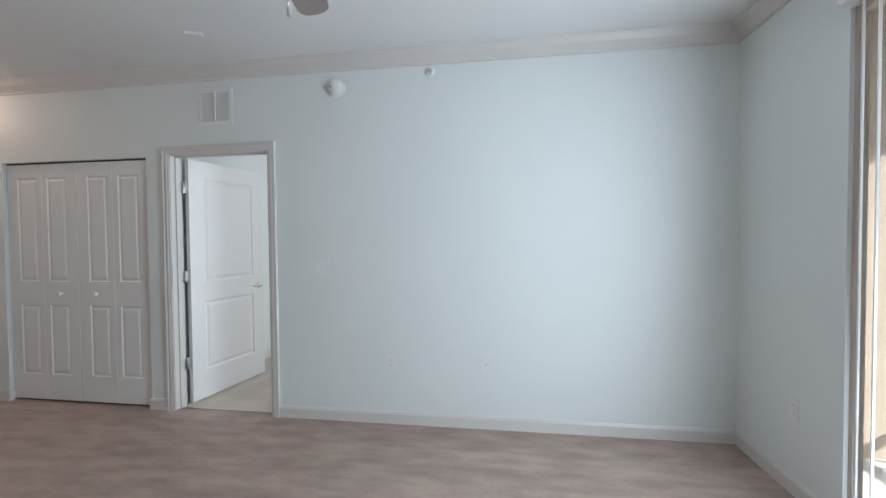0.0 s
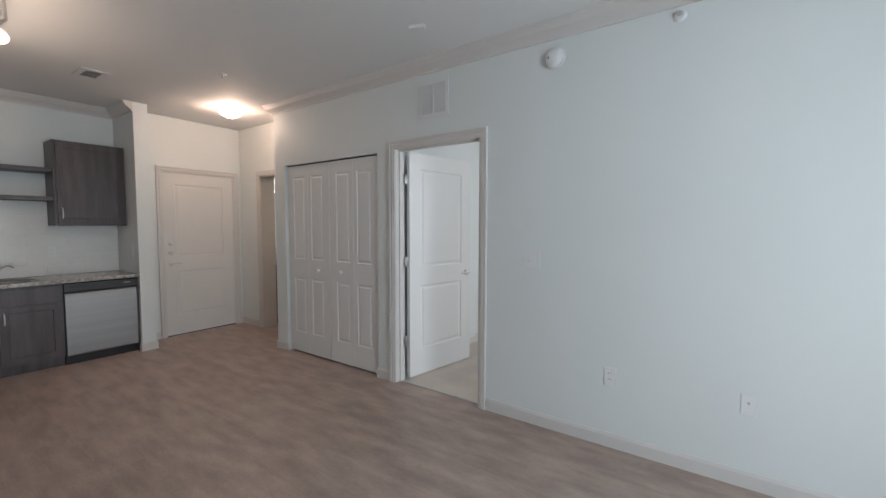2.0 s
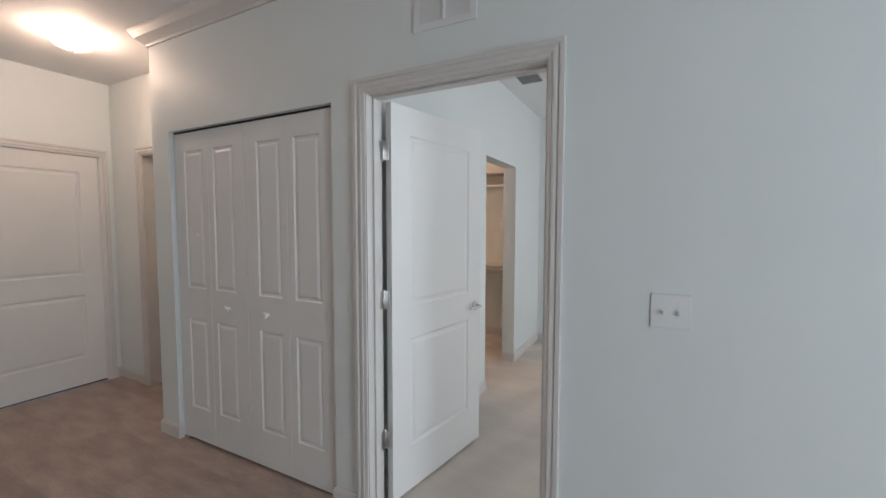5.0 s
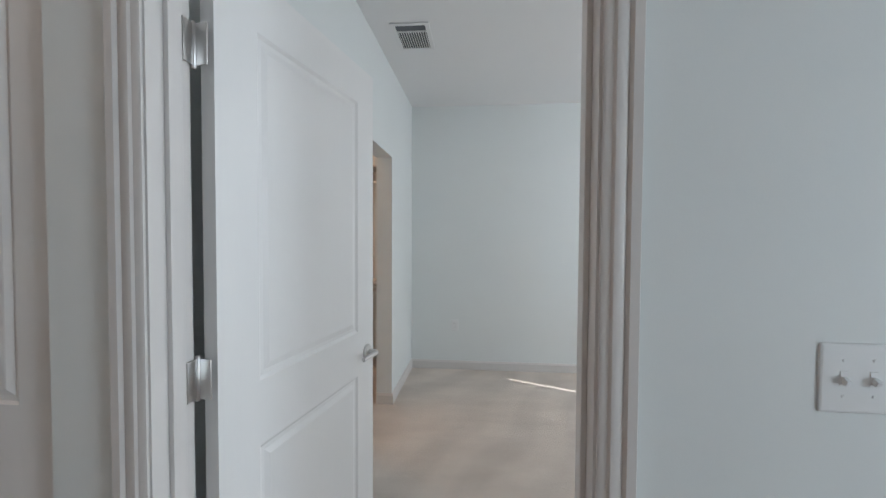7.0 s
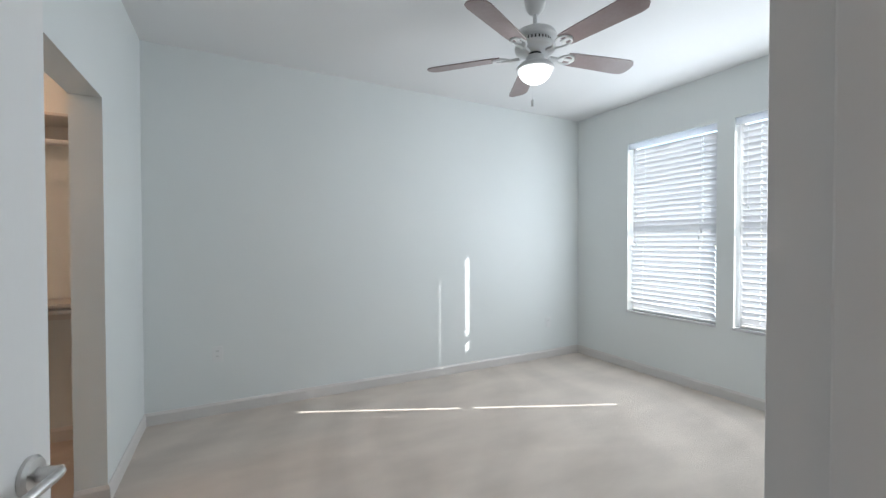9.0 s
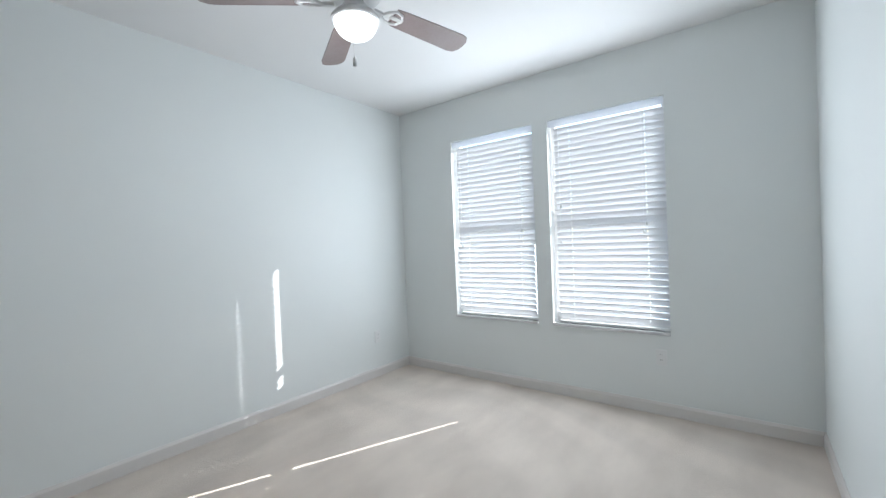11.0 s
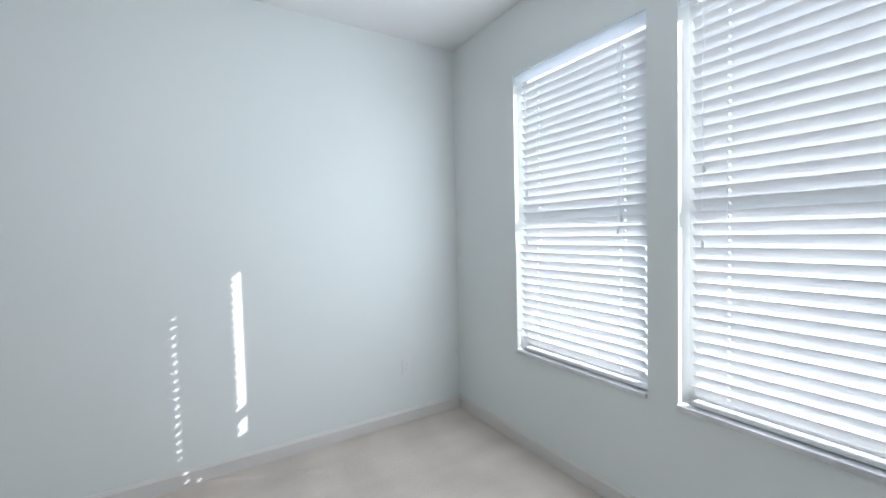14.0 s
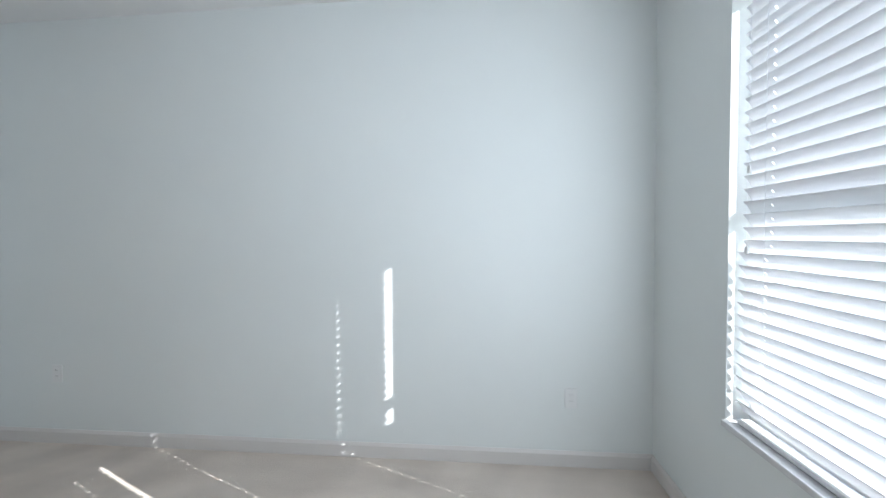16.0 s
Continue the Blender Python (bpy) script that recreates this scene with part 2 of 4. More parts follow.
def prism(bm, ring_a, ring_b):
    """A closed bar between two rings of equal length."""
    a, b = [bm.verts.new(p) for p in ring_a], [bm.verts.new(p) for p in ring_b]
    n = len(a)
    for k in range(n):
        j = (k + 1) % n
        bm.faces.new((a[k], a[j], b[j], b[k]))
    bm.faces.new(a)
    bm.faces.new(b)
    return bm


def panel_slab(w, h, t, panels, ring=((0.0, 0.0), (0.010, 0.006), (0.022, 0.006), (0.040, 0.0015))):
    """A moulded door slab: x 0..w, z 0..h, y -t/2..t/2; panels: (x0, z0, x1, z1)."""
    bm = bmesh.new()
    xs = sorted({0, w, *[p[0] for p in panels], *[p[2] for p in panels]})
    zs = sorted({0, h, *[p[1] for p in panels], *[p[3] for p in panels]})
    for s in (-1, 1):
        def q(x0, z0, x1, z1, d=0.0):
            return [(x0, s * (t / 2 - d), z0), (x1, s * (t / 2 - d), z0), (x1, s * (t / 2 - d), z1), (x0, s * (t / 2 - d), z1)]
        for xa, xb in zip(xs, xs[1:]):
            for za, zb in zip(zs, zs[1:]):
                mid = ((xa + xb) / 2, (za + zb) / 2)
                if not any(p[0] < mid[0] < p[2] and p[1] < mid[1] < p[3] for p in panels):
                    bm.faces.new([bm.verts.new(c) for c in q(xa, za, xb, zb)])
        for x0, z0, x1, z1 in panels:
            loops = [[bm.verts.new(c) for c in q(x0 + o, z0 + o, x1 - o, z1 - o, d)] for o, d in ring]
            for a, b in zip(loops, loops[1:]):
                for k in range(4):
                    j = (k + 1) % 4
                    bm.faces.new((a[k], a[j], b[j], b[k]))
            bm.faces.new(loops[-1])
    c = [(0, 0), (w, 0), (w, h), (0, h)]
    for k in range(4):
        (xa, za), (xb, zb) = c[k], c[(k + 1) % 4]
        bm.faces.new([bm.verts.new(p) for p in ((xa, -t / 2, za), (xb, -t / 2, zb), (xb, t / 2, zb), (xa, t / 2, za))])
    bmesh.ops.remove_doubles(bm, verts=bm.verts, dist=0.0002)
    return bm


def turned(bm, m):
    bmesh.ops.transform(bm, matrix=m, verts=bm.verts)
    return bm


# casing profile: away from the opening, proud of the wall
CASE = [(0.0, 0.0), (0.0, 0.009), (0.006, 0.012), (0.016, 0.012), (0.020, 0.016), (0.034, 0.018), (0.040, 0.015), (0.046, 0.021), (0.062, 0.021), (0.064, 0.017), (0.064, 0.0)]


def casing(name, m, w, h, label="white painted moulded door casing"):
    """Mitred casing round an opening x 0..w, z 0..h, proud towards -y, set by m."""
    ob = thing(name, label, "door casing", m, kind="structure")
    bm = bmesh.new()
    prism(bm, [(-a, -b, 0) for a, b in CASE], [(-a, -b, h + a) for a, b in CASE])
    part("casing_leg", bm, TRIM, ob, rounded=True)
    bm = bmesh.new()
    prism(bm, [(w + a, -b, 0) for a, b in CASE], [(w + a, -b, h + a) for a, b in CASE])
    part("casing_leg", bm, TRIM, ob, rounded=True)
    bm = bmesh.new()
    prism(bm, [(-a, -b, h + a) for a, b in CASE], [(w + a, -b, h + a) for a, b in CASE])
    part("casing_head", bm, TRIM, ob, rounded=True)
    return ob


BASE = [(0.0, 0.0), (0.0, 0.013), (0.072, 0.013), (0.084, 0.007), (0.09, 0.004), (0.09, 0.0)]   # height, proud
CROWN = [(0.0, 0.0), (0.0, 0.012), (0.014, 0.016), (0.03, 0.034), (0.05, 0.06), (0.075, 0.074), (0.083, 0.08), (0.095, 0.084), (0.1, 0.084), (0.1, 0.0)]  # up from its foot, proud


def run_along(bm, rows, profile, z0):
    """Sweep a (height, proud) profile along a plan line whose room lies to the left of the way; corners are mitred."""
    pts = [Vector(p) for p in rows]
    rings = []
    for i, p in enumerate(pts):
        ways = []
        if i:
            ways.append((pts[i] - pts[i - 1]).normalized())
        if i < len(pts) - 1:
            ways.append((pts[i + 1] - pts[i]).normalized())
        ns = [Vector((-w.y, w.x)) for w in ways]
        n = ns[0] if len(ns) == 1 else (ns[0] + ns[1]) / (1 + ns[0].dot(ns[1]))
        rings.append([(p.x + n.x * d, p.y + n.y * d, z0 + hgt) for hgt, d in profile])
    vs = [[bm.verts.new(c) for c in r] for r in rings]
    k = len(profile)
    for a, b in zip(vs, vs[1:]):
        for i in range(k):
            j = (i + 1) % k
            bm.faces.new((a[i], a[j], b[j], b[i]))
    bm.faces.new(vs[0])
    bm.faces.new(vs[-1])
    return bm


def pierced(axis, c0, c1, u0, u1, top, holes):
    """A wall c0..c1 thick along axis 'x' or 'y' from u0 to u1, with openings (ua, ub, za, zb) through it."""
    us = sorted({u0, u1, *[v for h in holes for v in h[:2]]})
    zs = sorted({0.0, top, *[v for h in holes for v in h[2:]]})
    bm = bmesh.new()
    grid = {}
    for s, c in ((0, c0), (1, c1)):
        for i, u in enumerate(us):
            for j, z in enumerate(zs):
                grid[s, i, j] = bm.verts.new((u, c, z) if axis == "x" else (c, u, z))
    cells = {(i, j) for i in range(len(us) - 1) for j in range(len(zs) - 1)
             if not any(h[0] < (us[i] + us[i + 1]) / 2 < h[1] and h[2] < (zs[j] + zs[j + 1]) / 2 < h[3] for h in holes)}
    for i, j in cells:
        for s in (0, 1):
            bm.faces.new([grid[s, a, b] for a, b in ((i, j), (i + 1, j), (i + 1, j + 1), (i, j + 1))])
        for (a, b), nb in ((((i, j), (i + 1, j)), (i, j - 1)), (((i, j + 1), (i + 1, j + 1)), (i, j + 1)),
                           (((i, j), (i, j + 1)), (i - 1, j)), (((i + 1, j), (i + 1, j + 1)), (i + 1, j))):
            if nb not in cells:
                bm.faces.new((grid[(0, *a)], grid[(0, *b)], grid[(1, *b)], grid[(1, *a)]))
    bmesh.ops.delete(bm, geom=[v for v in bm.verts if not v.link_faces], context="VERTS")
    return bm


# ---- structure ----
CL, CB = 2.705, 2.735      # ceilings: living side, bedroom
TW = 0.110                # wall between living room and bedroom
XE, XW = 4.196, 4.197       # east faces: living, bedroom
YN = 3.485                # far bedroom wall
XK, XH = -3.42, -3.19     # kitchen back wall, entry wall
YS = -5.2
HY, HT = 0.40, 0.19       # hall side wall, its thickness

DX0, DX1, DH = 0.078, 0.909, 2.044    # clear door opening
BX0, BX1, BH = -1.528, -0.14, 2.036   # bifold opening

solid("wall_common", pierced("x", 0, TW, -1.72, 4.42, 2.9, [(BX0, BX1, 0, BH), (DX0 - 0.02, DX1 + 0.02, 0, DH + 0.02)]), PAINT,
    "pale grey painted wall between living room and bedroom", "wall")
solid("wall_bedroom_west", pierced("y", -0.14, -0.01, TW, YN, 2.9, [(1.72, 2.535, 0, 2.03)]), PAINT,
    "pale grey bedroom wall with an open closet doorway", "wall")
solid("wall_bedroom_north", boxes((-2.2, YN, 0, 4.42, YN + 0.12, 2.9)), PAINT, "pale grey painted bedroom end wall", "wall")
WZ0, WZ1 = 0.606, 2.32
WIN = ((0.92, 1.80), (1.937, 2.806))
solid("wall_bedroom_east", pierced("y", XW, 4.36, TW, YN, 2.9, [(a, b, WZ0, WZ1) for a, b in WIN]), PAINT,
    "pale grey bedroom wall with two window openings", "wall")
PY0, PY1, PZ = -2.9, -0.84, 2.36
solid("wall_living_east", pierced("y", XE, 4.27, YS, 0, 2.9, [(PY0, PY1, 0, PZ)]), PAINT,
    "pale grey living room wall beside the glass patio door", "wall")
solid("wall_living_south", boxes((-3.7, YS - 0.12, 0, 4.42, YS, 2.9)), PAINT, "pale grey painted living room wall", "wall")
solid("wall_kitchen_west", boxes((XK - 0.12, YS, 0, XK, -0.955, 2.9)), PAINT, "pale grey kitchen wall behind the cabinets", "wall")
solid("wall_wing", boxes((XK - 0.12, -0.955, 0, -2.80, -0.82, 2.9)), PAINT, "short wall end between kitchen and entry", "wall")
EY0, EY1 = -0.575, 0.30
solid("wall_entry", pierced("y", XH - 0.14, XH, -0.82, HY + HT, 2.9, [(EY0, EY1, 0, 2.05)]), PAINT,
    "pale painted wall round the entry door", "wall")
HX0, HX1 = -2.69, -1.92
solid("wall_hall_side", pierced("x", HY, HY + HT, XH, -1.72, 2.9, [(HX0, HX1, 0, 2.045)]), PAINT,
    "pale painted hall wall with a bathroom doorway", "wall")
solid("wall_closet_side", boxes((-1.72, TW, 0, -1.62, HY + HT, 2.9)), PAINT, "side wall of the utility closet", "wall")
solid("wall_utility_back", boxes((-1.62, 0.85, 0, -0.14, 0.95, 2.9), (-1.72, HY + HT, 0, -1.62, 0.95, 2.9)), PAINT, "back wall of the utility closet", "wall")
solid("wall_walkin_closet", boxes((-2.2, 0.95, 0, -2.08, YN, 2.9), (-2.08, 0.95, 0, -0.14, 1.05, 2.9)), PAINT, "walls of the walk-in closet", "wall")
solid("wall_bathroom", boxes((-3.33, HY + HT, 0, XH, 2.6, 2.9), (-3.33, 2.6, 0, -2.2, 2.72, 2.9)), PAINT, "bathroom walls beyond the hall doorway", "wall")

solid("ceiling_living", boxes((-3.75, YS - 0.12, CL, 4.42, 0, CL + 0.1), (-3.4, 0, CL, -1.72, 2.72, CL + 0.1)), CEIL, "white painted living room ceiling", "ceiling")
solid("ceiling_bedroom", boxes((-2.2, TW, CB, 4.5, YN, CB + 0.1)), CEIL, "white painted bedroom ceiling", "ceiling")
solid("floor_bedroom", boxes((-0.14, 0.06, -0.12, 4.36, YN + 0.1, 0.0), (-2.1, 1.0, -0.12, -0.14, YN + 0.1, 0.0)), CARPET, "beige cut-pile carpet with vacuum marks", "carpet")
floor_living = solid("floor_living", boxes((-3.75, YS - 0.1, -0.12, 4.42, 0.06, -0.006), (-3.4, 0.06, -0.12, -1.62, 2.72, -0.006), (-1.62, 0.06, -0.12, 0.0, 0.9, -0.006)), SUBFLOOR,
                     "brown-grey wood-look vinyl plank floor", "floor")

solid("trim_crown", run_along(run_along(bmesh.new(), [(XE, PY1 + 0.0), (XE, 0.0), (-1.72, 0.0), (-1.72, 0.10)], CROWN, CL - 0.1),
      [(-2.80, -0.955), (XK, -0.955), (XK, YS), (XE, YS), (XE, PY1)], CROWN, CL - 0.1),
      TRIM, "white painted crown moulding under the ceiling", "crown moulding")
bm = bmesh.new()
for rows in ([(XE, -0.9), (XE, 0), (DX1 + 0.065, 0)], [(DX0 - 0.065, 0), (BX1, 0), (BX1, 0.03)], [(BX0, 0.03), (BX0, 0), (-1.72, 0), (-1.72, HY), (HX1 + 0.065, HY)],
             [(HX0 - 0.065, HY), (XH, HY), (XH, EY1 + 0.065)], [(XH, EY0 - 0.065), (XH, -0.82), (-2.80, -0.82), (-2.80, -0.955), (-2.93, -0.955)],
             [(-0.01, TW), (-0.01, 1.72), (-0.14, 1.72)], [(-0.14, 2.535), (-0.01, 2.535), (-0.01, YN), (XW, YN), (XW, TW), (DX1 + 0.065, TW)],
             [(-0.14, YN), (-2.08, YN)]):
    run_along(bm, rows[::-1] if rows[0] in ((-0.01, TW), (-0.14, 2.535)) else rows, BASE, 0.0)
solid("baseboard", bm, TRIM, "white painted baseboard along the walls", "baseboard")

# door frame of the bedroom
fr = thing("door_frame_1", "white painted bedroom door frame with stops", "door frame", kind="structure")
part("jamb", boxes((DX0 - 0.02, -0.004, 0, DX0, TW + 0.004, DH + 0.02)), TRIM, fr)
part("jamb", boxes((DX1, -0.004, 0, DX1 + 0.02, TW + 0.004, DH + 0.02)), TRIM, fr)
part("head_jamb", boxes((DX0, -0.004, DH, DX1, TW + 0.004, DH + 0.02)), TRIM, fr)
part("door_stop", boxes((DX0, 0.04, 0, DX0 + 0.011, 0.078, DH), bevel=0.002), TRIM, fr)
part("door_stop", boxes((DX1 - 0.011, 0.04, 0, DX1, 0.078, DH), bevel=0.002), TRIM, fr)
part("door_stop", boxes((DX0, 0.04, DH - 0.011, DX1, 0.078, DH), bevel=0.002), TRIM, fr)
part("threshold_strip", boxes((DX0, 0.045, 0.0, DX1, 0.066, 0.006), bevel=0.002), NICKEL, fr)
casing("trim_casing_1", pose(DX0 - 0.005, -0.001, 0), DX1 - DX0 + 0.01, DH + 0.005)
casing("trim_casing_2", pose(DX1 + 0.005, TW + 0.001, 0, 0, 0, 180), DX1 - DX0 + 0.01, DH + 0.005)


def lever(parent, place, side, mirror=1):
    """Lever handle on a face whose outward way is local -y times side."""
    m = pose(*place) @ Matrix.Diagonal((mirror, side, 1, 1))
    rose = lathe([(0, 0), (0.032, 0), (0.032, 0.006), (0.027, 0.011), (0.012, 0.013), (0.011, 0.045), (0, 0.045)], 28, m=pose(0, 0, 0, 90, 0, 0))
    bar = tube([(0, -0.043, 0), (-0.02, -0.046, 0.001), (-0.05, -0.046, 0.003), (-0.085, -0.043, 0.002), (-0.105, -0.038, -0.002)], 0.0085, 12)
    turned(rose, m)
    turned(bar, m)
    me = mesh_of("handle", rose, NICKEL)
    ob = new("handle", smooth(me))
    ob.parent = parent
    tagged(ob, "satin nickel lever handle")
    part("lever", bar, NICKEL, ob, rounded=True)


def hinge(parent, x, y, z, a0, a1):
    """Butt hinge at a pin, its two plates turned by a0 and a1 degrees."""
    bm = lathe([(0, -0.052), (0.004, -0.051), (0.0065, -0.047), (0.0065, 0.047), (0.004, 0.051), (0, 0.052)], 14, m=pose(x, y, z))
    for a in (a0, a1):
        p = boxes((0.002, -0.0015, -0.045, 0.036, 0.0015, 0.045), bevel=0.0007)
        turned(p, pose(x, y, z, 0, 0, a))
        me = bpy.data.meshes.new("t")
        p.to_mesh(me)
        p.free()
        bm.from_mesh(me)
        bpy.data.meshes.remove(me)
    part("hinge", bm, NICKEL, parent, "satin nickel butt hinge", rounded=True)


LW, LH, LT = 0.818, 2.028, 0.036
LEAF = pose(DX0 + 0.004, TW + 0.012, 0.012, 0, 0, 80.2)
door = thing("door_1", "white two-panel bedroom door standing open", "door", LEAF)
part("slab", turned(panel_slab(LW, LH, LT, [(0.135, 1.0, LW - 0.135, LH - 0.14), (0.135, 0.24, LW - 0.135, 0.83)]), pose(0.016, -0.02, 0)), DOORP, door)
lever(door, (LW - 0.043, -0.038, 0.905), 1)
lever(door, (LW - 0.043, -0.002, 0.905), -1)
for z in (0.335, 1.055, 1.79):
    hinge(door, -0.002, -0.002, z, -90, -168)


# bifold doors
LEAFW = (BX1 - BX0 - 0.02) / 4
BFH = 2.004


BIFRING = ((0.0, 0.0), (0.006, 0.0065), (0.016, 0.0075), (0.03, 0.0015), (0.034, 0.001))


def bifold(name, x, label, knob_leaf):
    ob = thing(name, label, "bifold door", pose(x, 0.045, 0.018), group="bifold closet doors")
    slab = mesh_of("leaf", panel_slab(LEAFW - 0.0012, BFH, 0.032, [(0.1, 1.012, LEAFW - 0.052, BFH - 0.115), (0.1, 0.215, LEAFW - 0.052, 0.81)], BIFRING), DOORP)
    slab_mirror = mesh_of("leaf", panel_slab(LEAFW - 0.0012, BFH, 0.032, [(0.051, 1.012, LEAFW - 0.101, BFH - 0.115), (0.051, 0.215, LEAFW - 0.101, 0.81)], BIFRING), DOORP)
    for k in range(2):
        lf = new("leaf", (slab, slab_mirror)[k])
        lf.parent = ob
        lf.location = (k * LEAFW, 0, 0)
    kx = LEAFW * knob_leaf + LEAFW / 2
    part("knob", lathe([(0, 0), (0.011, 0), (0.009, 0.008), (0.008, 0.014), (0.017, 0.02), (0.019, 0.027), (0.015, 0.033), (0, 0.035)], 20,
                       m=pose(kx, -0.016, 0.91, 90, 0, 0)), PLASTIC, ob, "round white knob", rounded=True)
    return ob


bifold("door_2", BX0 + 0.009, "white panelled bifold closet door, closed, with knob", 1)
bifold("door_3", BX0 + 0.009 + 2 * LEAFW + 0.0035, "white panelled bifold closet door, closed, with knob", 0)
tr = thing("bifold_track", "dark metal track over the bifold doors", "door track", kind="structure")
part("rail", boxes((BX0, 0.03, BH - 0.01, BX1, 0.062, BH - 0.001)), BLACK, tr)
part("floor_bracket", boxes((BX0, 0.02, 0, BX0 + 0.06, 0.07, 0.014), (BX0, 0.02, 0, BX0 + 0.012, 0.07, 0.05), bevel=0.002), NICKEL, tr)


# ---- bedroom windows and blinds ----
def window(name, y0, y1):
    ob = thing(name, "white vinyl single-hung window with two panes", "window", kind="structure")
    x0, x1 = 4.29, 4.345
    part("window_frame", boxes((x0, y0, WZ0, x1, y0 + 0.03, WZ1), (x0, y1 - 0.03, WZ0, x1, y1, WZ1), (x0, y0 + 0.03, WZ0, x1, y1 - 0.03, WZ0 + 0.045),
                               (x0, y0 + 0.03, WZ1 - 0.025, x1, y1 - 0.03, WZ1)), VINYL, ob)
    zm = 1.46
    part("meeting_rail", boxes((x0 + 0.01, y0 + 0.03, zm - 0.025, x1 - 0.01, y1 - 0.03, zm + 0.025), bevel=0.003), VINYL, ob)
    for za, zb, xo in ((WZ0 + 0.045, zm - 0.025, 0.015), (zm + 0.025, WZ1 - 0.025, 0.035)):
        p = part("pane", boxes((x0 + xo, y0 + 0.03, za, x0 + xo + 0.004, y1 - 0.03, zb)), GLASS, ob)
        p.visible_shadow = False
    part("window_sill", boxes((XW - 0.018, y0 - 0.0, WZ0 - 0.022, 4.29, y1 + 0.0, WZ0 + 0.002), bevel=0.004), SILL, ob)
    return ob


for i, (a, b) in enumerate(WIN):
    window("window_%d" % (i + 1), a, b)

SLATW, PITCH = 0.0575, 0.0485


def slat_mesh(length, holes):
    """A gently crowned slat along y with routed cord slots."""
    bm = bmesh.new()
    us = [-SLATW / 2, -0.0065, 0.0, 0.0065, SLATW / 2]
    ys = sorted([0, length] + [v for h in holes for v in (h - 0.004, h + 0.004)])

    def arch(u):
        return 0.003 * (1 - (2 * u / SLATW) ** 2)
    grid = {}
    for s, off in ((0, 0.0), (1, -0.0026)):
        for i, u in enumerate(us):
            for j, y in enumerate(ys):
                grid[s, i, j] = bm.verts.new((u, y, arch(u) + off))
    cells = {(i, j) for i in range(4) for j in range(len(ys) - 1)
             if not (i in (1, 2) and any(abs((ys[j] + ys[j + 1]) / 2 - h) < 0.001 for h in holes))}
    for i, j in cells:
        for s in (0, 1):
            bm.faces.new([grid[s, a, b] for a, b in ((i, j), (i + 1, j), (i + 1, j + 1), (i, j + 1))])
        for (da, db), (ea, eb) in (((i, j), (i + 1, j)), ((i, j + 1), (i + 1, j + 1)), ((i, j), (i, j + 1)), ((i + 1, j), (i + 1, j + 1))):
            nb = (i, j - 1) if (da, db, ea, eb) == (i, j, i + 1, j) else (i, j + 1) if (da, db) == (i, j + 1) else (i - 1, j) if da == i and ea == i else (i + 1, j)
            if nb not in cells:
                bm.faces.new((grid[0, da, db], grid[0, ea, eb], grid[1, ea, eb], grid[1, da, db]))
    return smooth(mesh_of("slat", bm, SLAT), 50)


def blind(y0, y1, gap, shift, label):
    ob = thing("window_blind", label, "window blind", (XW + 0.045, y0 + 0.006, 0), group="bedroom window blinds")
    length = y1 - gap - y0 - 0.006
    holes = (0.13, length - 0.13)
    me = slat_mesh(length, holes)
    top, low = WZ1 - 0.072, WZ0 + 0.035
    n = int((top - low) / PITCH)
    for k in range(n):
        s = new("slat", me)
        s.parent = ob
        s.matrix_basis = pose(0, shift if low + k * PITCH < 1.26 else 0, low + 0.03 + k * PITCH, 0, 55 + random.uniform(-0.8, 0.8), 0)
    part("headrail", boxes((0.0, 0, WZ1 - 0.03, 0.03, length, WZ1 - 0.004)), VALANCE, ob)
    part("valance", boxes((-0.034, -0.002, WZ1 - 0.062, -0.030, length + 0.04, WZ1 - 0.003), bevel=0.001), VALANCE, ob)
    part("bottom_rail", boxes((-0.026, 0, WZ0 + 0.006, 0.026, length, WZ0 + 0.022), bevel=0.004), VINYL, ob)
    for h in holes:
        part("ladder_cord", tube([(-0.027, h - 0.003, WZ0 + 0.02), (-0.027, h - 0.003, WZ1 - 0.06)], 0.0007, 6), VALANCE, ob)
        part("ladder_cord", tube([(0.027, h + 0.003, WZ0 + 0.02), (0.027, h + 0.003, WZ1 - 0.06)], 0.0007, 6), VALANCE, ob)
    for y, z in ((length - 0.05, 1.60), (length - 0.045, 1.30), (0.13, 1.42), (0.15, 1.36)):
        part("cord", tube([(-0.031, y, z), (-0.031, y, WZ1 - 0.06)], 0.0007, 6), VALANCE, ob)
        part("tassel", lathe([(0, 0), (0.006, 0.001), (0.0075, 0.012), (0.004, 0.03), (0, 0.032)], 14, m=pose(-0.031, y, z - 0.03)), PLASTIC, ob, "small white cord tassel", rounded=True)
    return ob


for (a, b), shift in zip(WIN, (0.0, 0.026)):
    blind(a, b, 0.043, shift, "white wood-slat window blind, closed, bright with daylight")


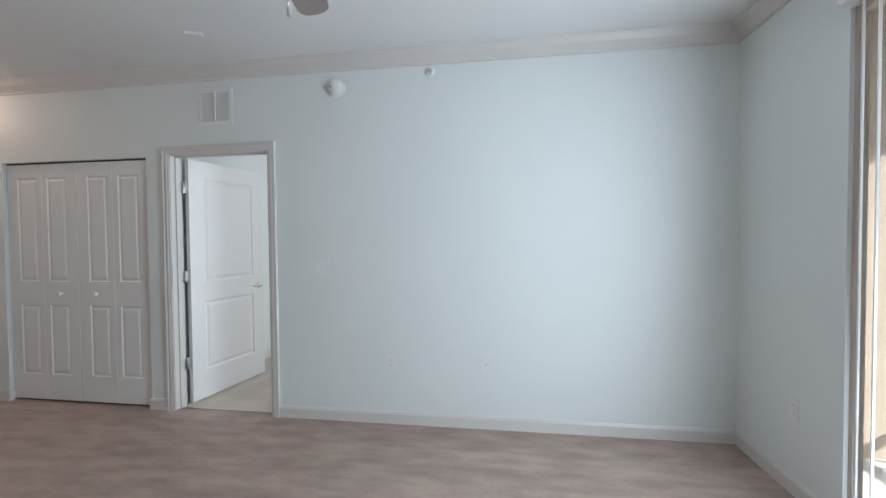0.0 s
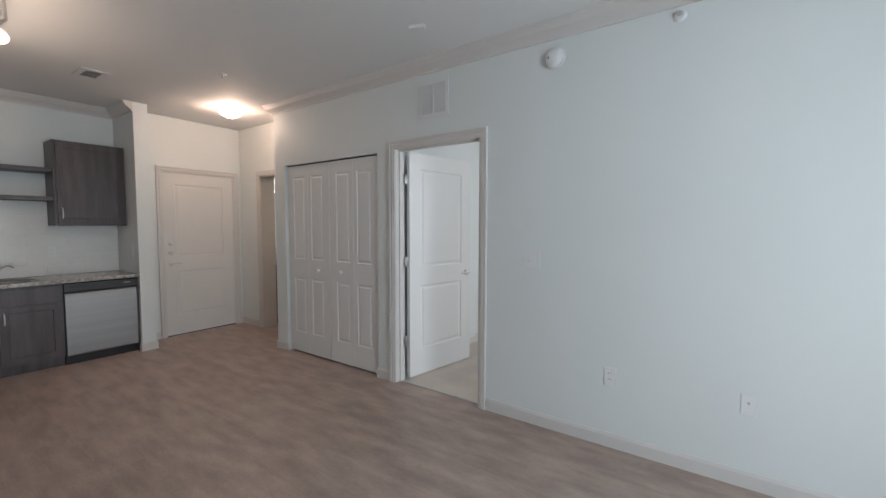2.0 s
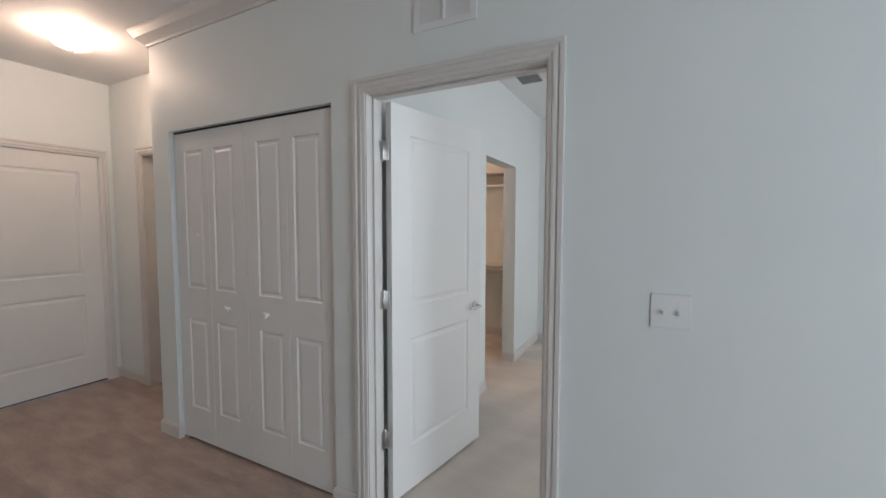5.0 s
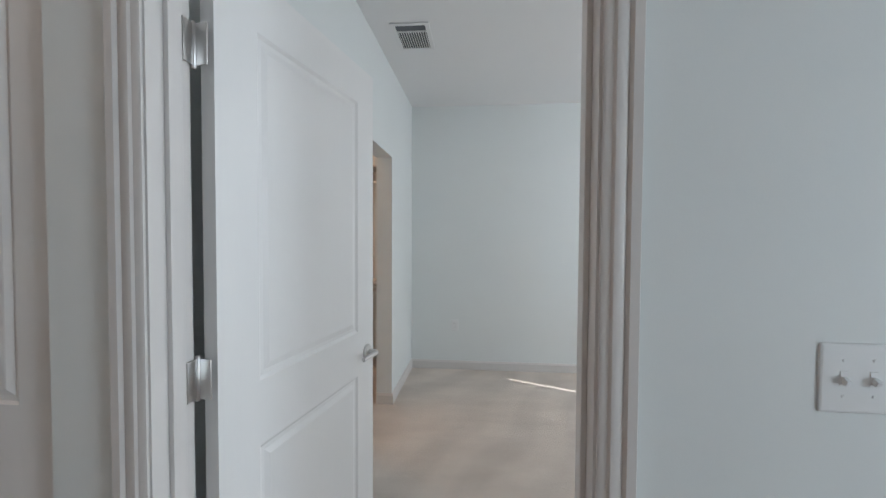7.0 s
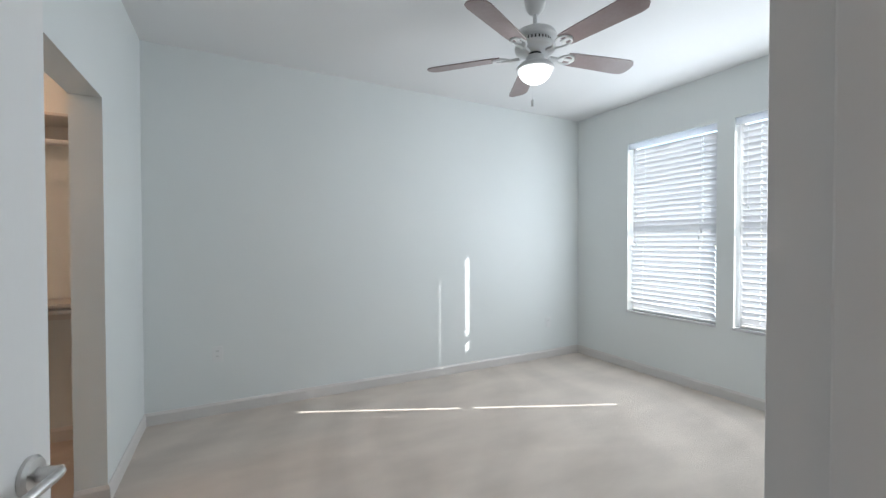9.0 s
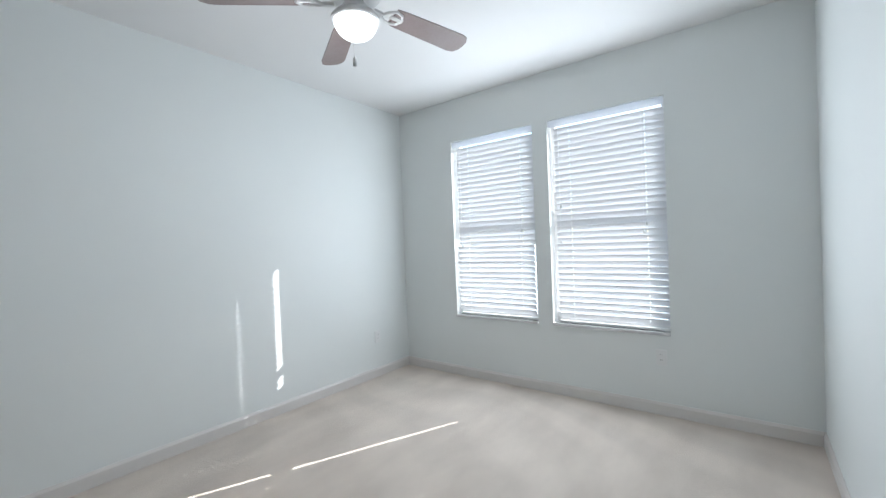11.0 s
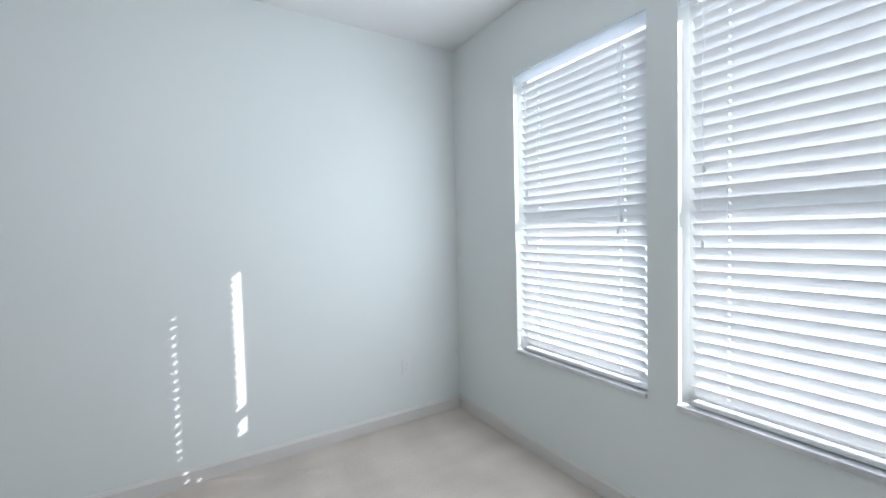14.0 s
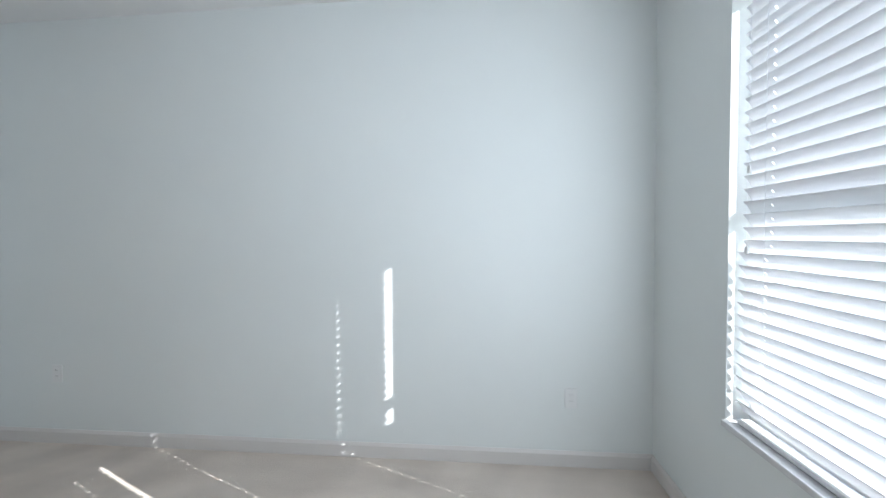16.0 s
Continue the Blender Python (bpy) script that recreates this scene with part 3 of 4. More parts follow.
# ---- living room patio door and balcony ----
pd = thing("door_patio", "almond framed sliding glass patio door", "patio door", kind="structure")
part("frame", boxes((4.215, PY0, 0, 4.26, PY0 + 0.02, PZ), (4.215, PY1 - 0.02, 0, 4.26, PY1, PZ), (4.215, PY0 + 0.02, PZ - 0.03, 4.26, PY1 - 0.02, PZ), (4.215, PY0 + 0.02, 0, 4.26, PY1 - 0.02, 0.03)), ALMOND, pd)
ym = (PY0 + PY1) / 2
part("meeting_stile", boxes((4.22, ym - 0.04, 0.03, 4.255, ym + 0.04, PZ - 0.03), bevel=0.004), ALMOND, pd)
for a, b in ((PY0 + 0.02, ym - 0.04), (ym + 0.04, PY1 - 0.02)):
    part("pane", boxes((4.236, a, 0.03, 4.241, b, PZ - 0.03)), GLASS, pd).visible_shadow = False
vb = thing("vertical_blind", "white vertical vane blind drawn half open", "vertical blind", (4.16, 0, 0))
part("headrail", boxes((-0.03, PY0 - 0.05, PZ + 0.0, 0.03, PY1 - 0.02, PZ + 0.045), bevel=0.003), VINYL, vb)
bm = bmesh.new()
prof = [(u, 0.006 * (1 - (2 * u / 0.089) ** 2)) for u in np.linspace(-0.0445, 0.0445, 7)]
prism(bm, [(u, v, 0.03) for u, v in prof] + [(u, v - 0.0012, 0.03) for u, v in prof[::-1]], [(u, v, PZ) for u, v in prof] + [(u, v - 0.0012, PZ) for u, v in prof[::-1]])
vane = smooth(mesh_of("vane", bm, VANE), 50)
for k, y in enumerate([-0.955, -1.03, -1.11] + [PY0 + 0.02 * j for j in range(16)]):
    v = new("vane", vane)
    v.parent = vb
    v.matrix_basis = pose(0, y, 0, 0, 0, 47 + random.uniform(-4, 4))

solid("balcony_floor", boxes((4.275, -3.2, -0.25, 6.3, -0.03, -0.03)), CONCRETE, "grey concrete balcony floor slab", "balcony")
# Soffit is out of view, added to cut high sun at the patio door.
solid("balcony_ceiling", boxes((4.275, -3.2, 2.75, 6.3, -0.03, 2.95)), STUCCO, "unseen tan balcony soffit added to shade the patio door", "balcony")
# The second box, to the south, is unseen and added as a sun block.
solid("balcony_side_wall", boxes((4.275, -0.03, -0.25, 6.3, 0.105, 2.95), (4.275, -3.32, -0.25, 6.3, -3.2, 2.95)), STUCCO, "tan stucco balcony side walls, the unseen south one added to block sun", "balcony")
rl = thing("balcony_railing", "dark metal balcony railing with balusters", "railing", (6.36, 0, 0))
part("top_rail", boxes((-0.025, -1.66, 0.98, 0.025, -0.03, 1.03), bevel=0.004), RAIL, rl)
part("bottom_rail", boxes((-0.02, -1.66, 0.06, 0.02, -0.03, 0.1), bevel=0.004), RAIL, rl)
bal = mesh_of("baluster", boxes((-0.009, -0.009, 0.1, 0.009, 0.009, 0.98)), RAIL)
for k in range(14):
    o = new("baluster", bal)
    o.parent = rl
    o.location = (0, -1.6 + k * 0.115, 0)
solid("ground", boxes((-400, -400, -3.3, 400, 400, -3.2)), GROUND, "unseen pale ground that bounces sun up to the bedroom blinds", "ground")
# Unseen wall, added so direct sun misses the patio door.
solid("balcony_front_wall", boxes((6.3, -3.32, -0.25, 6.42, -1.66, 2.95)), STUCCO, "unseen tan stucco wall added at the balcony front to block sun", "balcony")


# ---- ceiling fans ----
def fan(name_place, spin, label, drop):
    """Five-blade fan; drop: from ceiling to blade plane."""
    ob = thing("ceiling_fan", label, "ceiling fan", name_place, group="ceiling fans")
    z0 = -drop
    part("canopy", lathe([(0, 0), (0.062, 0), (0.064, -0.006), (0.064, -0.03), (0.061, -0.036), (0.059, -0.06), (0.05, -0.09), (0.034, -0.112), (0.018, -0.122), (0, -0.122)], 32), FANMETAL, ob, rounded=True)
    part("downrod", lathe([(0.0, -0.1), (0.0125, -0.1), (0.0125, z0 + 0.16), (0.022, z0 + 0.155), (0.027, z0 + 0.14), (0, z0 + 0.14)], 18), FANMETAL, ob, rounded=True)
    part("motor", lathe([(0, z0 + 0.143), (0.04, z0 + 0.141), (0.085, z0 + 0.132), (0.112, z0 + 0.117), (0.12, z0 + 0.1), (0.118, z0 + 0.084), (0.108, z0 + 0.078), (0.09, z0 + 0.076), (0.09, z0 + 0.052),
                         (0.11, z0 + 0.047), (0.117, z0 + 0.038), (0.115, z0 + 0.022), (0.095, z0 + 0.01), (0.055, z0 + 0.004), (0, z0 + 0.004)], 40), FANMETAL, ob, "white enamel motor housing", rounded=True)
    part("motor_band", lathe([(0.1195, z0 + 0.097), (0.1225, z0 + 0.095), (0.1225, z0 + 0.089), (0.119, z0 + 0.087)], 40), FANMETAL, ob, rounded=True)
    # Dark blocks on the narrow band give the slots their shade by colour.
    bm = bmesh.new()
    for k in range(28):
        c, d = math.cos(2 * math.pi * k / 28), math.sin(2 * math.pi * k / 28)
        ra = [(r * c - w * d, r * d + w * c, z0 + 0.056) for r, w in ((0.085, -0.0035), (0.0915, -0.0035), (0.0915, 0.0035), (0.085, 0.0035))]
        prism(bm, ra, [(x, y, z0 + 0.073) for x, y, z in ra])
    part("motor_slots", bm, DARK, ob)
    part("collar", lathe([(0, z0 + 0.004), (0.036, z0 + 0.004), (0.036, z0 - 0.012), (0, z0 - 0.012)], 28), BLACK, ob, "dark collar under the motor", rounded=True)
    part("switch_housing", lathe([(0, z0 - 0.012), (0.046, z0 - 0.012), (0.052, z0 - 0.018), (0.053, z0 - 0.044), (0.06, z0 - 0.05), (0, z0 - 0.05)], 32), FANMETAL, ob, rounded=True)
    part("lamp_ring", lathe([(0.03, z0 - 0.048), (0.065, z0 - 0.051), (0.092, z0 - 0.062), (0.106, z0 - 0.078), (0.107, z0 - 0.092), (0.1, z0 - 0.095), (0.03, z0 - 0.08)], 36), FANMETAL, ob, rounded=True)
    g = part("globe", lathe([(0.095, z0 - 0.086)] + [(0.095 * math.cos(a), z0 - 0.086 - 0.084 * math.sin(a)) for a in np.linspace(0.1, 1.5, 9)] + [(0, z0 - 0.171)], 36), FANGLOW, ob, "glowing frosted glass globe", rounded=True)
    g.visible_shadow = False
    part("pull_chain", tube([(-0.04, -0.03, z0 - 0.045), (-0.086, -0.066, z0 - 0.075), (-0.09, -0.072, z0 - 0.12), (-0.082, -0.076, z0 - 0.295)], 0.0007, 6), NICKEL, ob)
    part("chain_fob", lathe([(0, 0), (0.007, 0.001), (0.0075, 0.02), (0.006, 0.036), (0.002, 0.042), (0, 0.043)], 12, m=pose(-0.082, -0.076, z0 - 0.335)), NICKEL, ob, "small metal pull-chain fob", rounded=True)
    # blade outline, tapered with rounded tip, pitched about its length
    out = [(0.2, -0.05), (0.25, -0.056), (0.6, -0.068), (0.635, -0.06), (0.655, -0.035), (0.66, 0.0), (0.655, 0.035), (0.635, 0.06), (0.6, 0.068), (0.25, 0.056), (0.2, 0.05)]
    bm = prism(bmesh.new(), [(x, y, 0.003) for x, y in out], [(x, y, -0.003) for x, y in out])
    turned(bm, pose(0, 0, z0, -12, 0, 0))
    blade_me = mesh_of("blade", bm, BLADE)
    arm = bmesh.new()
    tube([(0.1, 0, -0.012), (0.13, 0.0, -0.018), (0.165, 0.028, -0.01), (0.2, 0.04, -0.006), (0.235, 0.03, -0.006), (0.25, 0, -0.007), (0.235, -0.03, -0.006), (0.2, -0.04, -0.006), (0.165, -0.028, -0.01), (0.13, 0, -0.018)], 0.0065, 8, arm)
    box(arm, 0.09, -0.014, -0.022, 0.135, 0.014, -0.008)
    box(arm, 0.185, -0.01, -0.008, 0.255, 0.01, -0.003)
    turned(arm, pose(0, 0, z0, -12, 0, 0))
    arm_me = smooth(mesh_of("blade_arm", arm, FANMETAL))
    for k in range(5):
        b = new("blade", blade_me)
        b.parent = ob
        b.matrix_basis = pose(0, 0, 0, 0, 0, spin + 72 * k)
        a = new("blade_arm", arm_me)
        a.parent = b
    return ob


fan((2.114, 1.80, CB), 61, "white ceiling fan with five brown blades and lit globe", 0.345)
fan(pose(1.98, -1.82, CL, 0, 0, 180), -81, "white ceiling fan with five dark brown blades", 0.345)


# ---- hall and kitchen ----
hl = thing("ceiling_light", "lit flush ceiling light with frosted glass bowl", "ceiling light", (-2.2, -0.22, CL))
part("base", lathe([(0, 0), (0.115, 0), (0.117, -0.012), (0.108, -0.02), (0, -0.02)], 40), NICKEL, hl, rounded=True)
part("bowl", lathe([(0.132, -0.016), (0.131, -0.028), (0.12, -0.055), (0.094, -0.08), (0.058, -0.096), (0.02, -0.103), (0, -0.104)], 40), HALLGLOW, hl, "glowing frosted glass bowl", rounded=True).visible_shadow = False
part("finial", lathe([(0, -0.103), (0.009, -0.104), (0.011, -0.111), (0.005, -0.12), (0, -0.121)], 16), NICKEL, hl, rounded=True)

tk = thing("track_light", "ceiling track light with two lit glass spot heads", "track light", (-1.27, -2.16, CL))
part("bar", tube([(0.6, -0.02, -0.14), (0.3, 0.03, -0.14), (0, 0.0, -0.14), (-0.3, -0.03, -0.14), (-0.5, 0.0, -0.14)], 0.008, 10), NICKEL, tk, rounded=True)
part("canopy", lathe([(0, 0), (0.06, 0), (0.058, -0.02), (0.012, -0.026), (0.01, -0.14), (0, -0.14)], 28), NICKEL, tk, rounded=True)
for x, y, dz, tilt in ((0.39, -0.025, 0.03, -38), (-0.21, 0.0, -0.05, 12)):
    h = part("spot_head", lathe([(0, -0.14), (0.007, -0.14), (0.007, -0.262 + dz), (0, -0.262 + dz)], 16, m=pose(x, y, 0)), NICKEL, tk, rounded=True)
    at = pose(x, y, -0.265 + dz, 0, tilt, 0) @ Matrix.Scale(0.86, 4)
    part("socket", lathe([(0, 0.008), (0.014, 0.006), (0.02, -0.004), (0.021, -0.03), (0.016, -0.034), (0, -0.034)], 20, m=at), NICKEL, h, "satin nickel lamp socket", rounded=True)
    part("glass_shade", lathe([(0.018, -0.03), (0.034, -0.037), (0.047, -0.055), (0.054, -0.082), (0.0515, -0.082), (0.0445, -0.057), (0.031, -0.04), (0.018, -0.034)], 28, m=at), TRACKSHADE, h, "lit frosted glass shade", rounded=True).visible_shadow = False
    part("lamp", lathe([(0, -0.034), (0.014, -0.036), (0.03, -0.056), (0.032, -0.07), (0.022, -0.077), (0, -0.079)], 24, m=at), TRACKGLOW, h, "bright reflector lamp", rounded=True).visible_shadow = False

ed = thing("door_entry", "closed off-white two-panel entry door", "door", pose(XH - 0.03, EY0 + 0.012, 0.015, 0, 0, 90))
EW = EY1 - EY0 - 0.024
part("slab", panel_slab(EW, 2.02, 0.044, [(0.13, 0.98, EW - 0.13, 1.88), (0.13, 0.24, EW - 0.13, 0.80)]), ENTRY, ed)
lever(ed, (0.07, -0.022, 0.90), 1, -1)
for z, r in ((1.05, 0.028), (1.16, 0.022)):
    part("deadbolt", lathe([(0, 0), (r, 0), (r, 0.012), (r * 0.6, 0.018), (0, 0.02)], 24, m=pose(0.07, -0.022, z - 0.02, 90, 0, 0)), NICKEL, ed, "satin nickel deadbolt", rounded=True)
part("sweep", boxes((0, -0.024, -0.013, EW, -0.0225, -0.002)), BLACK, ed)
fe = thing("door_frame_2", "white painted entry door frame", "door frame", kind="structure")
part("jamb", boxes((XH - 0.1, EY0 - 0.0, 0, XH + 0.003, EY0 + 0.012, 2.045)), TRIM, fe)
part("jamb", boxes((XH - 0.1, EY1 - 0.012, 0, XH + 0.003, EY1, 2.045)), TRIM, fe)
part("head_jamb", boxes((XH - 0.1, EY0, 2.038, XH + 0.003, EY1, 2.05)), TRIM, fe)
casing("trim_casing_3", pose(XH + 0.001, EY0 + 0.006, 0, 0, 0, 90), EY1 - EY0 - 0.012, 2.042)
casing("trim_casing_4", pose(HX0 + 0.005, HY - 0.001, 0), HX1 - HX0 - 0.01, 2.04)
fb = thing("door_frame_3", "painted bathroom doorway lining", "door frame", kind="structure")
part("jamb", boxes((HX0, HY - 0.003, 0, HX0 + 0.015, HY + HT + 0.003, 2.045)), TRIM, fb)
part("jamb", boxes((HX1 - 0.015, HY - 0.003, 0, HX1, HY + HT + 0.003, 2.045)), TRIM, fb)
part("head_jamb", boxes((HX0 + 0.015, HY - 0.003, 2.03, HX1 - 0.015, HY + HT + 0.003, 2.045)), TRIM, fb)


def cabinet(name, y0, y1, z0, z1, depth, label, handles, drawer=False, toe=0.0):
    """A dark cabinet against the kitchen wall, its doors facing +x."""
    ob = thing(name, label, "kitchen cabinet", (XK + 0.002, 0, 0), group=name + "s")
    part("body", boxes((0, y0, z0 + toe, depth - 0.02, y1, z1), *([(0, y0, z0, depth - 0.08, y1, z0 + toe)] if toe else [])), STAIN, ob)
    cols = len(handles)
    w = (y1 - y0) / cols
    for k, hy in enumerate(handles):
        a, b = y0 + k * w + 0.02, y0 + (k + 1) * w - 0.02
        zt = z1 - 0.02
        if drawer:
            d = turned(panel_slab(b - a, 0.14, 0.02, []), pose(depth - 0.008, a, zt - 0.14, 0, 0, 90))
            part("drawer_front", d, STAIN, ob)
            zt -= 0.165
        zb = z0 + toe + 0.015
        dr = part("door", turned(panel_slab(b - a, zt - zb, 0.02, [(0.055, 0.055, b - a - 0.055, zt - zb - 0.055)], ring=((0.0, 0.0), (0.004, 0.007), (0.02, 0.007))), pose(depth - 0.008, a, zb, 0, 0, 90)), STAIN, ob)
        yy = a + 0.03 if hy < 0 else b - 0.03
        zc = zb + 0.11 if toe == 0 else zt - 0.095
        part("handle", tube([(depth + 0.002, yy, zc - 0.055), (depth + 0.026, yy, zc - 0.045), (depth + 0.03, yy, zc), (depth + 0.026, yy, zc + 0.045), (depth + 0.002, yy, zc + 0.055)], 0.006, 10), NICKEL, dr, "satin nickel bar handle", rounded=True)
    return ob


CT = 0.86
cabinet("wall_cabinet", -1.548, -0.958, 1.385, 2.245, 0.335, "dark-stained wooden wall cabinet with one door", (-1,))
cabinet("base_cabinet", -2.48, -1.574, 0, CT - 0.035, 0.58, "dark-stained base cabinet under the sink with two doors", (1, -1), drawer=True, toe=0.1)
cabinet("base_cabinet", -3.42, -2.49, 0, CT - 0.035, 0.58, "dark-stained base cabinet with two doors beside the sink unit", (1, -1), drawer=True, toe=0.1)
cabinet("wall_cabinet", -3.42, -2.70, 1.385, 2.245, 0.335, "dark-stained wooden wall cabinet with two doors", (1, -1))
part("end_panel", boxes((0.02, -0.971, 0, 0.575, -0.957, CT - 0.035)), STAIN, bpy.data.objects["base_cabinet"])
for z in (1.655, 1.942):
    s = thing("open_shelf", "dark-stained open wooden shelf on the kitchen wall", "shelf", (XK + 0.002, 0, z), group="open shelves")
    part("board", boxes((0, -2.697, -0.02, 0.29, -1.551, 0.02), bevel=0.003), STAIN, s)
solid("worktop", boxes((XK + 0.002, -3.42, CT - 0.034, XK + 0.605, -0.957, CT), bevel=0.004), GRANITE, "speckled grey granite worktop on the base cabinets", "worktop", kind="")
sk = thing("kitchen_sink", "stainless steel sink set in the worktop", "sink", (XK + 0.33, -2.03, CT))
part("rim", lathe([(0.14, 0.0015), (0.145, 0.009), (0.16, 0.011), (0.175, 0.008), (0.18, 0.001)], 40, m=Matrix.Diagonal((1.15, 1.9, 1, 1))), STEEL, sk, rounded=True)
# Flat black disc on the worktop, standing in for the shaded hollow.
part("bowl", lathe([(0.15, 0.002), (0.145, 0.0015), (0.0, 0.0012)], 40, m=Matrix.Diagonal((1.15, 1.9, 1, 1))), BLACK, sk)
fc = thing("kitchen_faucet", "brushed nickel single-lever kitchen faucet behind the sink", "faucet", pose(XK + 0.10, -1.965, CT, 0, 0, 62) @ Matrix.Scale(0.8, 4))
part("base", lathe([(0, 0), (0.03, 0), (0.028, 0.008), (0.022, 0.02), (0.02, 0.12), (0.014, 0.13), (0, 0.13)], 24), NICKEL, fc, rounded=True)
part("spout", tube([(0.01, 0, 0.06), (0.04, 0.008, 0.11), (0.075, 0.015, 0.148), (0.11, 0.022, 0.168), (0.14, 0.028, 0.172), (0.158, 0.03, 0.162)], 0.0125, 14), NICKEL, fc, rounded=True)
part("spray_head", tube([(0.135, 0.027, 0.172), (0.162, 0.031, 0.160), (0.172, 0.033, 0.140)], 0.0165, 14), NICKEL, fc, rounded=True)
part("lever", tube([(0, 0, 0.125), (-0.006, 0.0, 0.155), (0.004, 0.008, 0.195)], 0.0075, 10), NICKEL, fc, rounded=True)

dw = thing("dishwasher", "stainless steel dishwasher with black control strip", "dishwasher", (XK + 0.55, 0, 0))
DY0, DY1 = -1.568, -0.974
part("body", boxes((-0.5, DY0, 0.1, -0.01, DY1, CT - 0.036)), BLACK, dw)
bm = bmesh.new()
prof = [(0.0, 0.0), (0.02, 0.002), (0.03, 0.012), (0.034, 0.06), (0.036, 0.3), (0.034, 0.56), (0.03, 0.612), (0.018, 0.626), (0.0, 0.628)]
prism(bm, [(x, DY0 + 0.004, 0.09 + z) for x, z in prof], [(x, DY1 - 0.004, 0.09 + z) for x, z in prof])
part("door_panel", bm, STEEL, dw, "brushed stainless steel door panel", rounded=True)
bm = bmesh.new()
prof = [(-0.01, 0.728), (0.026, 0.728), (0.034, 0.738), (0.030, 0.812), (0.022, 0.82), (-0.01, 0.82)]
prism(bm, [(x, DY0, z) for x, z in prof], [(x, DY1, z) for x, z in prof])
part("control_strip", bm, BLACK, dw, "black plastic control strip", rounded=True)
# Dark box fills the gap in place of its shade.
part("handle_recess", boxes((-0.005, DY0 + 0.003, 0.716, 0.012, DY1 - 0.003, 0.73)), DARK, dw)
part("badge", boxes((0.0315, -1.09, 0.776, 0.0335, -1.03, 0.785)), STEEL, dw)
part("button_row", boxes((0.0315, -1.53, 0.772, 0.0335, -1.40, 0.790), bevel=0.0006), DARK, dw)
part("kick_plate", boxes((-0.06, DY0, 0.0, -0.02, DY1, 0.09)), BLACK, dw)


# ---- fixtures ----
def plate(name, m, w, h, kind_of, label):
    """Wall plate lying in local xz, proud towards -y."""
    ob = thing(name, label, "light switch" if kind_of == "switch" else "wall outlet", m @ pose(0, 0.0025, 0))
    part("cover", boxes((-w / 2, -0.006, -h / 2, w / 2, 0.0, h / 2), bevel=0.0045), PLASTIC, ob)
    if kind_of == "switch":
        for x in (-0.023, 0.023):
            part("collar", boxes((x - 0.006, -0.0072, -0.012, x + 0.006, -0.0055, 0.012)), PLASTIC, ob)
            t = boxes((-0.004, -0.012, -0.005, 0.004, 0.0, 0.005), bevel=0.001)
            part("toggle", turned(t, pose(x, -0.005, -0.001, 28, 0, 0)), PLASTIC, ob)
            for z in (-0.03, 0.03):
                part("screw", lathe([(0, 0), (0.003, 0), (0.0025, 0.001), (0, 0.0012)], 10, m=pose(x, -0.006, z, 90, 0, 0)), PLASTIC, ob)
    elif kind_of == "coax":
        part("jack", lathe([(0, 0), (0.007, 0), (0.007, 0.004), (0.0045, 0.005), (0.0045, 0.012), (0, 0.012)], 14, m=pose(0, -0.006, 0.008, 90, 0, 0)), NICKEL, ob)
    else:
        for z in (-0.02, 0.02):
            s = part("socket", boxes((-0.0165, -0.0075, z - 0.0145, 0.0165, -0.005, z + 0.0145), bevel=0.001), PLASTIC, ob)
            part("slots", boxes((-0.008, -0.0082, z - 0.001, -0.006, -0.0074, z + 0.008), (0.006, -0.0082, z - 0.001, 0.008, -0.0074, z + 0.007)), DARK, s)
    return ob


plate("light_switch", pose(1.331, -0.0005, 1.157), 0.12, 0.116, "switch", "white double toggle light switch beside the door")
plate("wall_outlet", pose(1.862, -0.0005, 0.45), 0.072, 0.116, "outlet", "white duplex wall outlet above the baseboard")
plate("cable_outlet", pose(2.56, -0.0005, 0.452), 0.072, 0.116, "coax", "white wall plate with cable jack")
plate("wall_outlet", pose(XE - 0.0005, -0.53, 0.45, 0, 0, -90), 0.072, 0.116, "outlet", "white duplex wall outlet beside the patio door")
plate("wall_outlet", pose(XW - 0.0005, 0.985, 0.42, 0, 0, -90), 0.072, 0.116, "outlet", "white duplex wall outlet under the bedroom window")
plate("wall_outlet", pose(3.74, YN - 0.0005, 0.40), 0.072, 0.116, "outlet", "white duplex wall outlet on the bedroom end wall")
plate("wall_outlet", pose(0.45, YN - 0.0005, 0.46), 0.072, 0.116, "outlet", "white duplex wall outlet on the bedroom end wall")

plate("wall_outlet", pose(XK + 0.0095, -1.535, 1.10, 0, 0, 90), 0.072, 0.116, "outlet", "white duplex wall outlet on the tiled backsplash")
plate("wall_outlet", pose(-2.985, -0.9545, 1.095, 0, 0, 0), 0.072, 0.116, "outlet", "white duplex wall outlet on the kitchen side of the wall end")


